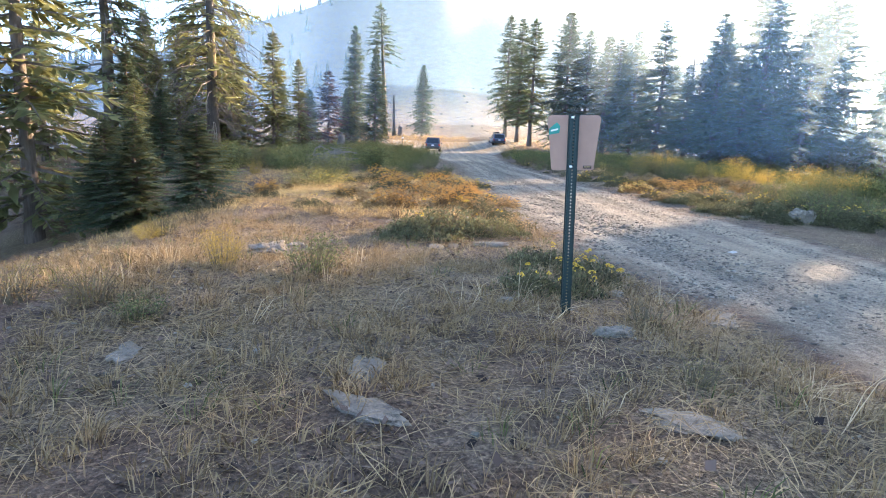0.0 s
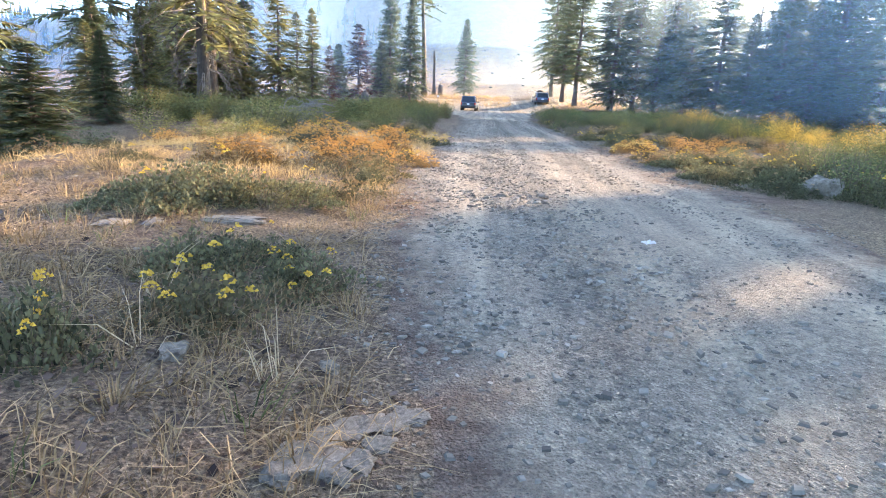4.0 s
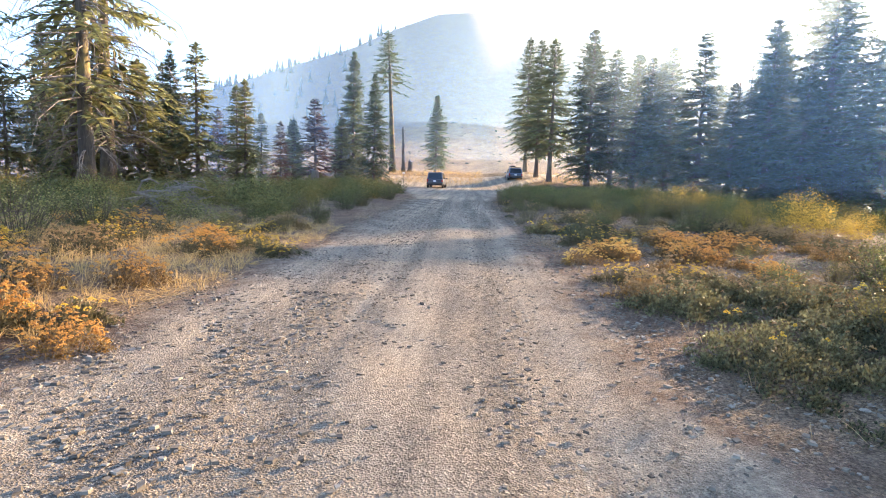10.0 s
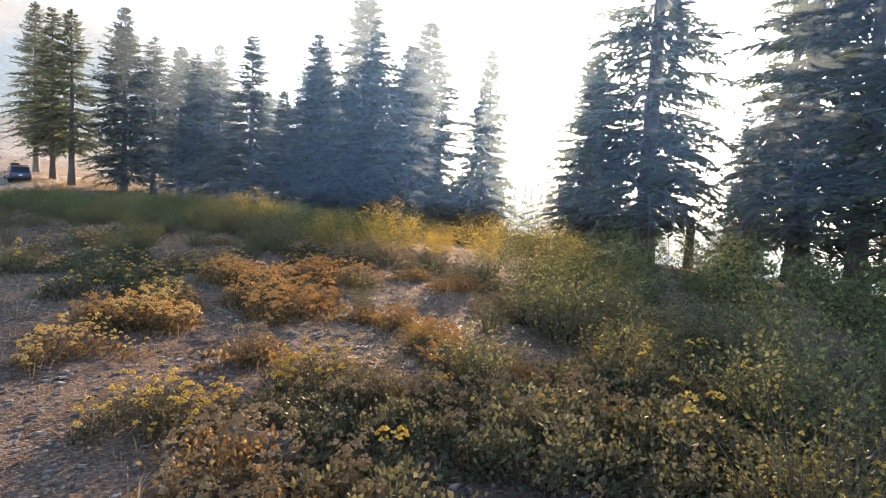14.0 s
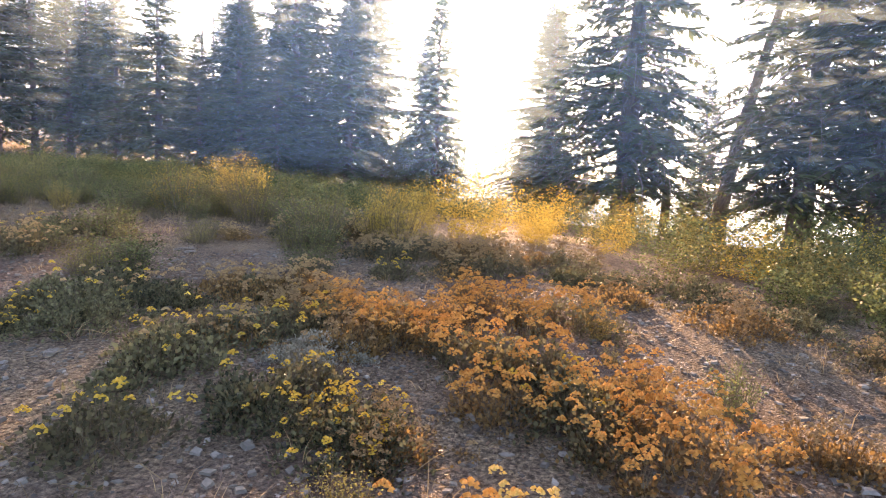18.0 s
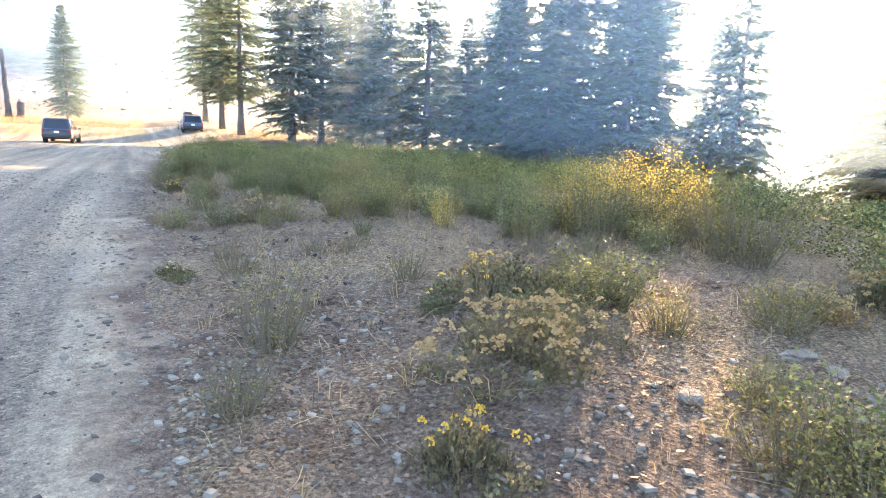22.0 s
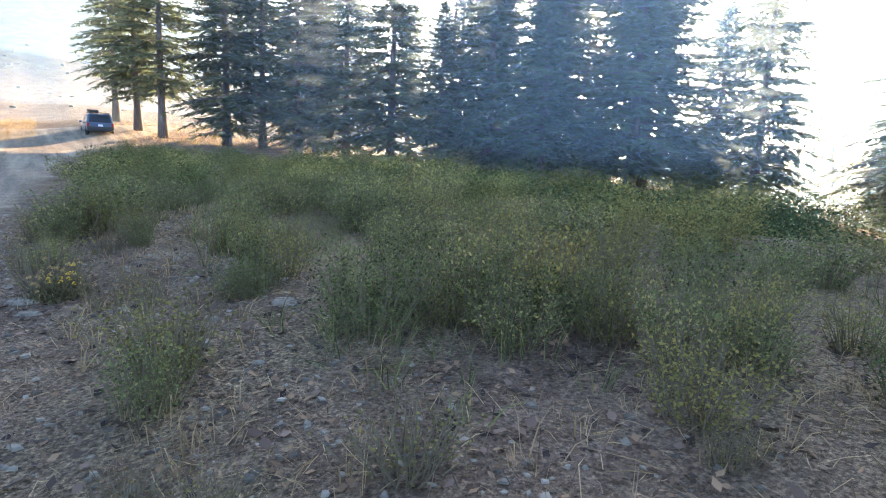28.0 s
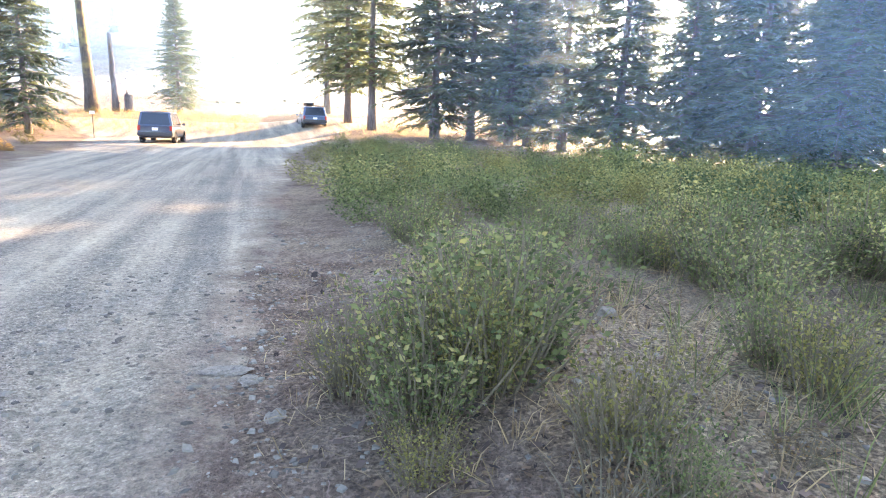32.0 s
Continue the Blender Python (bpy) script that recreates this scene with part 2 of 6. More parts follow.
def haze_material(name, density, low, high, tone, lifted):
    """Smoke haze put into a translucent sheet: light scatters through it, densest near the ground."""
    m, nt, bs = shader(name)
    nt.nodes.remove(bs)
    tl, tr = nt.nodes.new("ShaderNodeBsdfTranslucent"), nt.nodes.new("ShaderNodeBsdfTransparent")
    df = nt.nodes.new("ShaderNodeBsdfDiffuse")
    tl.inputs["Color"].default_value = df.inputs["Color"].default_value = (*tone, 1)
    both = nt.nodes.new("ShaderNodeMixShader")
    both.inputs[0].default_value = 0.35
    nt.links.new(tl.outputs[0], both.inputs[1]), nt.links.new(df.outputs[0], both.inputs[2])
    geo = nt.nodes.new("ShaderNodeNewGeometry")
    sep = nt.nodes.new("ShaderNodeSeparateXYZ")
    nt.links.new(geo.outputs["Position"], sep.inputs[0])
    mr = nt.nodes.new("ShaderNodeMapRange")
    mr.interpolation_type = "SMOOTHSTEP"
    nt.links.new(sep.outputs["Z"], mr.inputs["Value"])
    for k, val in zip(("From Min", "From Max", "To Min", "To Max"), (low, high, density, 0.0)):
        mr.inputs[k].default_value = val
    lift = nt.nodes.new("ShaderNodeMapRange")
    lift.interpolation_type = "SMOOTHSTEP"
    nt.links.new(sep.outputs["Z"], lift.inputs["Value"])
    lift.inputs["From Min"].default_value, lift.inputs["From Max"].default_value = 0.2, 2.2
    off = nt.nodes.new("ShaderNodeMath")
    off.operation = "MULTIPLY"
    nt.links.new(mr.outputs[0], off.inputs[0]), nt.links.new(lift.outputs[0], off.inputs[1])
    drift = noise_of(nt, 0.03, 3, 0.5)
    mul = nt.nodes.new("ShaderNodeMath")
    mul.operation = "MULTIPLY"
    sc = nt.nodes.new("ShaderNodeMapRange")
    nt.links.new(drift, sc.inputs["Value"])
    sc.inputs["From Min"].default_value, sc.inputs["From Max"].default_value = 0.3, 0.7
    sc.inputs["To Min"].default_value, sc.inputs["To Max"].default_value = 0.8, 1.1
    nt.links.new(off.outputs[0] if lifted else mr.outputs[0], mul.inputs[0]), nt.links.new(sc.outputs[0], mul.inputs[1])
    at = nt.nodes.new("ShaderNodeAttribute")
    at.attribute_name = "fade"
    thin = nt.nodes.new("ShaderNodeMath")
    thin.operation = "MULTIPLY"
    nt.links.new(mul.outputs[0], thin.inputs[0]), nt.links.new(at.outputs["Fac"], thin.inputs[1])
    mx = nt.nodes.new("ShaderNodeMixShader")
    nt.links.new(thin.outputs[0], mx.inputs[0])
    nt.links.new(tr.outputs[0], mx.inputs[1]), nt.links.new(both.outputs[0], mx.inputs[2])
    nt.links.new(mx.outputs[0], nt.nodes["Material Output"].inputs["Surface"])
    return m


SOIL, ROAD, ROCK, STONES = soil_material(), road_material(), rock_material(), stone_material()
BARK = bark_material("fir_bark", (0.07, 0.055, 0.048), (0.20, 0.165, 0.14))
BARK_MOSS = bark_material("mossy_bark", (0.035, 0.028, 0.023), (0.10, 0.08, 0.063), (0.21, 0.17, 0.06))
DEADWOOD = bark_material("grey_deadwood", (0.085, 0.07, 0.06), (0.28, 0.24, 0.20))
NEEDLE = leaf_mat("fir_needles", (0.06, 0.086, 0.055), (0.155, 0.19, 0.10), 0.5)
NEEDLE_OLIVE = leaf_mat("olive_needles", (0.10, 0.115, 0.055), (0.30, 0.305, 0.135), 0.55)
NEEDLE_RED = leaf_mat("dying_needles", (0.08, 0.045, 0.03), (0.21, 0.10, 0.055), 0.3)
LEAF_GREEN = leaf_mat("brush_leaves", (0.04, 0.056, 0.022), (0.185, 0.20, 0.076), 0.45, (0.30, 0.26, 0.10))
LEAF_YELLOW = leaf_mat("yellow_leaves", (0.24, 0.175, 0.035), (0.54, 0.39, 0.085), 0.5)
LEAF_OLIVE = leaf_mat("olive_leaves", (0.085, 0.08, 0.03), (0.28, 0.24, 0.075), 0.4)
LEAF_SALLOW = leaf_mat("sallow_leaves", (0.13, 0.125, 0.045), (0.40, 0.36, 0.13), 0.45)
LEAF_BRIGHT = leaf_mat("manzanita_leaves", (0.035, 0.058, 0.026), (0.115, 0.15, 0.065), 0.35)
LEAF_DUSTY = leaf_mat("mound_leaves", (0.05, 0.052, 0.03), (0.19, 0.165, 0.085), 0.45)
LEAF_DARK = leaf_mat("cushion_leaves", (0.038, 0.042, 0.024), (0.20, 0.19, 0.095), 0.38)
LEAF_SAGE = leaf_mat("sage_leaves", (0.17, 0.17, 0.125), (0.36, 0.35, 0.27), 0.3)
LEAF_RUST = leaf_mat("rust_leaves", (0.10, 0.065, 0.03), (0.33, 0.215, 0.085), 0.5)
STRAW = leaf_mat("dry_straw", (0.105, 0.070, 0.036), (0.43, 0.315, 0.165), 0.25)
# lighter straw copy with the low sun's gold put into its colour
STRAW_GOLD_LIT = leaf_mat("golden_lit_straw", (0.30, 0.20, 0.08), (0.62, 0.45, 0.20), 0.35)
LEAF_FALLEN = leaf_mat("fallen_leaves", (0.06, 0.038, 0.024), (0.30, 0.19, 0.11), 0.15)
STRAW_PALE = leaf_mat("pale_straw", (0.30, 0.24, 0.15), (0.55, 0.45, 0.29), 0.3)
LITTER = leaf_mat("dead_litter", (0.03, 0.022, 0.018), (0.22, 0.15, 0.11), 0.1)
# orange puts the low sun into these heads' colour; shaded heads are yellow
HEAD_ORANGE_LIT = leaf_mat("sunlit_flower_heads", (0.46, 0.235, 0.06), (0.77, 0.455, 0.125), 0.5)
HEAD_YELLOW = leaf_mat("yellow_flower_heads", (0.52, 0.33, 0.04), (0.80, 0.57, 0.10), 0.5)
HEAD_GOLD = leaf_mat("gold_flower_heads", (0.60, 0.40, 0.09), (0.88, 0.66, 0.24), 0.5)
HEAD_FADED = leaf_mat("faded_flower_heads", (0.27, 0.175, 0.085), (0.48, 0.34, 0.16), 0.5)
STEM = plain("twig_bark", (0.12, 0.095, 0.055), 0.9, 0, 0.3, 60, 0)
FAR_WOODS = leaf_mat("far_needles", (0.02, 0.035, 0.03), (0.05, 0.07, 0.05), 0.1)

# ---- mesh helpers ----
def mesh_of(name, verts, faces, material, smooth=False):
    me = bpy.data.meshes.new(name)
    me.from_pydata([tuple(v) for v in verts], [], [tuple(f) for f in faces])
    me.materials.append(material)
    if smooth:
        me.shade_smooth()
    return me


def part(name, me, parent=None, label=""):
    """One mesh as an object of its own, under a thing or a part."""
    ob = new(name, me)
    if parent:
        ob.parent = parent
    return tagged(ob, label) if label else ob


class Heap:
    """Gathers vertices and faces of one mesh."""

    def __init__(self):
        self.v, self.f = [], []

    def add(self, verts, faces):
        k = len(self.v)
        self.v.extend(verts)
        self.f.extend([tuple(i + k for i in f) for f in faces])

    def tube(self, pts, radii, n=6):
        rings = []
        pts = [Vector(p) for p in pts]
        k = len(self.v)
        for i, p in enumerate(pts):
            d = (pts[min(i + 1, len(pts) - 1)] - pts[max(i - 1, 0)]).normalized()
            a = d.orthogonal().normalized()
            b = d.cross(a)
            for j in range(n):
                t = 2 * math.pi * j / n
                self.v.append(tuple(p + (a * math.cos(t) + b * math.sin(t)) * radii[i]))
        for i in range(len(pts) - 1):
            for j in range(n):
                q = (j + 1) % n
                self.f.append((k + i * n + j, k + i * n + q, k + (i + 1) * n + q, k + (i + 1) * n + j))
        self.f.append(tuple(k + j for j in reversed(range(n))))
        self.f.append(tuple(k + (len(pts) - 1) * n + j for j in range(n)))

    def leaf(self, base, along, side, fold=None):
        """A pointed leaf or needle spray from base."""
        mid = base + along * 0.45
        k = len(self.v)
        self.v += [tuple(base), tuple(mid + side), tuple(base + along), tuple(mid - side)]
        self.f.append((k, k + 1, k + 2, k + 3))

    def mesh(self, name, material, smooth=False):
        return mesh_of(name, self.v, self.f, material, smooth)


# ---- the lie of the land ----
def ease(a, b, x):
    t = np.clip((x - a) / (b - a), 0, 1)
    return t * t * (3 - 2 * t)


ROAD_LEFT = [(-14, 2.3), (0, 1.6), (5.7, 0.75), (7, 0.4), (9, 0.15), (12, -0.15), (14, -0.55), (18, -0.5), (24, -0.4), (31, -0.6), (38, -0.4), (45, -0.8), (52, -1.3), (60, -2.8), (70, -3.8), (80, -5.5), (92, -10)]
ROAD_RIGHT = [(-14, 6.2), (0, 5.3), (8, 4.7), (12, 4.5), (16, 4.2), (22, 4.0), (30, 4.05), (40, 3.8), (44, 3.9), (51, 4.5), (59, 5.1), (68, 5.8), (80, 9), (92, 16)]
HILL = [(-180, 2), (-100, 1.5), (-70, 2.5), (-45, 4.5), (-27, 6.8), (-18, 9.79), (-12, 11.49), (-7.7, 13.3), (-3.5, 14.72), (0, 15.11), (4, 13.87), (11, 13.11), (17, 12.35), (25, 9.03), (35, 4), (48, -1), (100, -2), (180, 2)]


def road_edges(y):
    l = np.interp(y, *zip(*ROAD_LEFT)) + 0.10 * np.sin(y * 1.1) + 0.07 * np.sin(y * 2.7 + 1)
    r = np.interp(y, *zip(*ROAD_RIGHT)) + 0.08 * np.sin(y * 0.9 + 2) + 0.07 * np.sin(y * 2.3)
    return l, r


def lumps(x, y):
    return 0.05 * np.sin(0.9 * x + 1.3 * np.sin(0.5 * y)) * np.cos(0.8 * y + 0.7) + 0.025 * np.sin(2.3 * x + 1.1 * y) * np.sin(1.7 * y - 0.6 * x)


def land(x, y):
    """Height of the natural ground."""
    x, y = np.asarray(x, float), np.asarray(y, float)
    z = 0.007 * np.clip(y, -40, 95)
    z = z + 1.9 * ease(78, 100, y) + 0.75 * ease(66, 84, y) * ease(3, 11, x)
    z = z - (0.085 * np.clip(x - 13, 0, 28) + 0.28 * np.clip(x - 40, 0, 90)) * (1 - 0.75 * ease(42, 62, y))
    z = z - (0.22 * np.clip(-23 - x, 0, 90)) * (1 - ease(60, 85, y) * 0.8)
    z = z - 0.27 * np.clip(-5.7 - x, 0, 11) * ease(27, 17, y)
    dx, dy = x - 2.0, y - 25.0
    r, az = np.hypot(dx, dy), np.degrees(np.arctan2(dx, dy))
    top = np.tan(np.radians(np.interp(az, *zip(*HILL)))) * 430
    z = z + top * (0.12 * ease(85, 200, r) + 0.88 * ease(140, 430, r)) + ease(100, 200, r) * 3.0 * np.sin(x * 0.021) * np.sin(y * 0.027 + 1)
    l, rr = road_edges(y)
    off = np.maximum(l - x, x - rr)
    z = z + 0.12 * ease(0.2, 2.2, l - x) * ease(26, 14, y) + 0.10 * ease(0.3, 2.0, x - rr) * ease(22, 28, y) * ease(60, 45, y)
    z = z + 0.09 * ease(0.2, 1.6, x - rr) * ease(28, 36, y) * ease(60, 45, y) - 0.22 * ease(6.8, 9.5, x) * ease(23, 19, y) * ease(8, 12, y)
    z = z + 0.13 * ease(0.1, 1.3, l - x) * ease(9.0, 7.3, y) * ease(-7, -4, x)
    return z + lumps(x, y) * ease(0.0, 1.5, off) * ease(180, 60, r)


def ground_z(x, y):
    return float(land(x, y))


def build_ground():
    cx, cy, na = 3.0, 22.0, 400
    radii = [0.0]
    while radii[-1] < 2600:
        radii.append(radii[-1] + max(0.3, 0.03 * radii[-1] if radii[-1] < 200 else 0.06 * radii[-1]))
    ang = np.linspace(0, 2 * np.pi, na, endpoint=False)
    rr, aa = np.meshgrid(radii[1:], ang, indexing="ij")
    x, y = cx + rr * np.cos(aa), cy + rr * np.sin(aa)
    z = land(x, y)
    l, r = road_edges(y)
    inside = np.minimum(x - l, r - x)
    z = z - 0.10 * ease(0.1, 0.7, inside) * ((y > -14) & (y < 92))
    verts = [(cx, cy, ground_z(cx, cy) - 0.1)] + list(zip(x.ravel(), y.ravel(), z.ravel()))
    faces = [(0, 1 + j, 1 + (j + 1) % na) for j in range(na)]
    for i in range(len(radii) - 2):
        a, b = 1 + i * na, 1 + (i + 1) * na
        faces += [(a + j, b + j, b + (j + 1) % na, a + (j + 1) % na) for j in range(na)]
    ob = new("ground", mesh_of("ground", verts, faces, SOIL, True))
    return tagged(ob, "dry brown soil with straw and stones among the brush", "ground", kind="structure")


def build_road():
    ys, n = np.arange(-13.5, 91.5, 0.25), 33
    verts, faces, edges = [], [], []
    for y in ys:
        l, r = road_edges(y)
        for u in np.linspace(-0.10, 1.10, n):
            x = l + (r - l) * u
            edge = min(u, 1 - u) * (r - l)
            rut = -0.035 * math.exp(-((u - 0.40) / 0.07) ** 2) - 0.035 * math.exp(-((u - 0.80) / 0.07) ** 2)
            z = ground_z(x, y) + (0.012 + rut) * min(1, max(0, edge / 0.6)) + 0.14 * min(0, edge) + 0.008 * math.sin(y * 3.1 + x * 5) * (edge > 0.3)
            verts.append((x, y, z))
            edges.append(edge)
    for i in range(len(ys) - 1):
        faces += [(i * n + j, i * n + j + 1, (i + 1) * n + j + 1, (i + 1) * n + j) for j in range(n - 1)]
    me = mesh_of("road", verts, faces, ROAD, True)
    me.attributes.new("edge", "FLOAT", "POINT").data.foreach_set("value", edges)
    return tagged(new("road", me), "dusty grey gravel forest road with wheel tracks", "road", kind="structure")


ground, road = build_ground(), build_road()


def build_haze_sheet(radius, a0, a1, top, material):
    """An upright translucent sheet that stands in for smoke haze, bent round the clearing, thinning out at both ends.
    """
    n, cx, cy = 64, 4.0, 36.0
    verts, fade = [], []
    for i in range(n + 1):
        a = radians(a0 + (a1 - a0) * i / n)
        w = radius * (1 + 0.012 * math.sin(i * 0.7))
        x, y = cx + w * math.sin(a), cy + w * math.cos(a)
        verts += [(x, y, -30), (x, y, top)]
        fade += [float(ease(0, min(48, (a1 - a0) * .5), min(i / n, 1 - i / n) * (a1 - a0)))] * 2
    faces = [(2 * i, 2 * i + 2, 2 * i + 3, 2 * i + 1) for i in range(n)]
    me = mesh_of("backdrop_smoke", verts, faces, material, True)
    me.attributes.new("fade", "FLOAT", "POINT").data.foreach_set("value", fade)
    return tagged(new("backdrop_smoke", me), "pale blue translucent sheet standing in for smoke haze between the trees", "smoke", kind="structure")


# haze between and behind the firs is added as pale blue sheets
NEAR_HAZE, FAR_HAZE = (0.56, 0.79, 1.0), (0.40, 0.66, 1.0)
HAZE_SHEETS = [(26, 0.20, 32, 8, 165, NEAR_HAZE), (41, 0.21, 34, 0, 160, NEAR_HAZE), (53.5, 0.13, 38, -6, 125, NEAR_HAZE), (63, 0.09, 30, -75, 24, FAR_HAZE), (80, 0.30, 32, 22, 150, NEAR_HAZE), (37, 0.18, 34, -125, -5, FAR_HAZE),
         (112, 0.08, 120, -115, 70, FAR_HAZE), (165, 0.10, 220, -130, 80, FAR_HAZE)]
for radius, density, reach, a0, a1, tone in HAZE_SHEETS:
    build_haze_sheet(radius, a0, a1, reach + 5, haze_material("smoke", density, reach * 0.2, reach, tone, radius < 30))

# ---- conifers ----
def conifer(name, label, height, spread, seed, bare=0.1, needles=None, bark=None, twigs=11, tier=0.36, droop=0.35, sparse=0.0, dead_to=0.0, trunk_r=None, lean=0.0):
    """A fir: tapered trunk, limbs in uneven tiers, needle sprays. bare: share of the trunk without living limbs; dead_to: share up to which grey dead limbs hang."""
    rnd = random.Random(seed)
    needles, bark = needles or NEEDLE, bark or BARK
    root = new(name)
    root.empty_display_size = 0.5
    tagged(root, label, "tree", "conifers round the clearing")
    tr, limbs, crown = Heap(), Heap(), Heap()
    rb = trunk_r or height * 0.016
    pts = [(lean * height * (k / 9) ** 1.3 + rnd.uniform(-.03, .03) * k / 4, rnd.uniform(-.03, .03) * k / 4, height * k / 9 - (0.3 if k == 0 else 0)) for k in range(10)]
    tr.tube(pts, [rb * 1.35] + [rb * (1 - k / 9) ** 0.85 + 0.012 for k in range(1, 10)], 9)

    def axis(h):
        return Vector((lean * height * (h / height) ** 1.3, 0, h))
    h = height * bare
    while h < height * 0.985:
        u = (h - height * bare) / (height * (1 - bare))
        reach = spread * ((1 - u) ** 0.8) * (0.65 + 0.35 * min(1, u * 7)) + 0.12
        count = rnd.randint(4, 7)
        a0 = rnd.uniform(0, 6.28)
        for j in range(count):
            if rnd.random() < sparse:
                continue
            a = a0 + j * 6.283 / count + rnd.uniform(-.35, .35)
            ln = reach * rnd.choice((rnd.uniform(.45, .8), rnd.uniform(.75, 1.15), rnd.uniform(.9, 1.2)))
            rise = (0.25 * u - droop * (1 - u)) * ln
            out = Vector((math.cos(a), math.sin(a), 0))
            base = axis(h + rnd.uniform(-.12, .12))
            mid = base + out * ln * 0.55 + Vector((0, 0, rise * 0.35))
            tip = base + out * ln + Vector((0, 0, rise))
            limbs.tube([base, mid, tip], [0.012 + 0.012 * ln, 0.006 + 0.008 * ln, 0.004], 3)
            across = Vector((-out.y, out.x, 0))
            nt_ = max(8, int(4.6 * twigs * (0.35 + 0.65 * ln / spread)))
            for k in range(nt_):
                s = 0.16 + 0.84 * (k + rnd.random()) / nt_
                p = base.lerp(mid, s / 0.55) if s < 0.55 else mid.lerp(tip, (s - 0.55) / 0.45)
                side = -1 if rnd.random() < .5 else 1
                tl = (0.20 + 0.26 * ln * (1.05 - s)) * rnd.uniform(.6, 1.3)
                way = (out * rnd.uniform(.3, .9) + across * side * rnd.uniform(.35, 1.0) + Vector((0, 0, rnd.uniform(-.62, .16)))).normalized()
                wide = way.cross(Vector((rnd.uniform(-.5, .5), rnd.uniform(-.5, .5), 1))).normalized() * (0.022 + 0.086 * tl)
                crown.leaf(p, way * tl, wide)
            crown.leaf(tip - out * 0.15, out * 0.3 + Vector((0, 0, .02)), across * 0.06)
        h += tier * rnd.uniform(.65, 1.3) * (0.55 + 0.6 * (1 - u))
    for k in range(6):
        way = Vector((rnd.uniform(-.2, .2), rnd.uniform(-.2, .2), 1)).normalized()
        crown.leaf(axis(height * 0.955), way * height * 0.05, way.orthogonal() * 0.06)
    part("trunk", tr.mesh("trunk", bark, True), root)
    tagged(part("branchwork", limbs.mesh("branchwork", bark), root), kind="stuff")
    tagged(part("crown", crown.mesh("crown", needles), root, "flat sprays of fir needles"), kind="stuff")
    if dead_to:
        dead = Heap()
        h = height * 0.13
        while h < height * dead_to:
            for j in range(rnd.randint(2, 3)):
                a, ln = rnd.uniform(0, 6.28), spread * rnd.choice((rnd.uniform(.25, .6), rnd.uniform(.5, 1.0)))
                out = Vector((math.cos(a), math.sin(a), 0))
                b = axis(h)
                p1 = b + out * ln * .5 + Vector((0, 0, -.12 * ln))
                p2 = b + out * ln * .85 + Vector((0, 0, -.36 * ln))
                p3 = b + out * ln + Vector((rnd.uniform(-.1, .1), rnd.uniform(-.1, .1), -.75 * ln))
                dead.tube([b, p1, p2, p3], [.036, .028, .018, .006], 4)
                for q in range(7):
                    s = p1.lerp(p3, rnd.random())
                    e = s + out * rnd.uniform(.05, .3) + Vector((rnd.uniform(-.3, .3), rnd.uniform(-.3, .3), -rnd.uniform(.2, .5)))
                    dead.tube([s, (s + e) / 2 + Vector((0, 0, -.05)), e], [.012, .009, .003], 3)
            h += rnd.uniform(.16, .36)
        tagged(part("deadwood", dead.mesh("deadwood", DEADWOOD), root, "bare grey drooping dead limbs"), kind="stuff")
    return root


def planted(x, y, turn=0, scale=1.0, sink=0.0, wide=1.0):
    m = pose(x, y, ground_z(x, y) - sink, 0, 0, turn) @ Matrix.Diagonal((scale * wide, scale * wide, scale, 1))
    return m


FIR = "tall dark green fir standing in thin smoke"
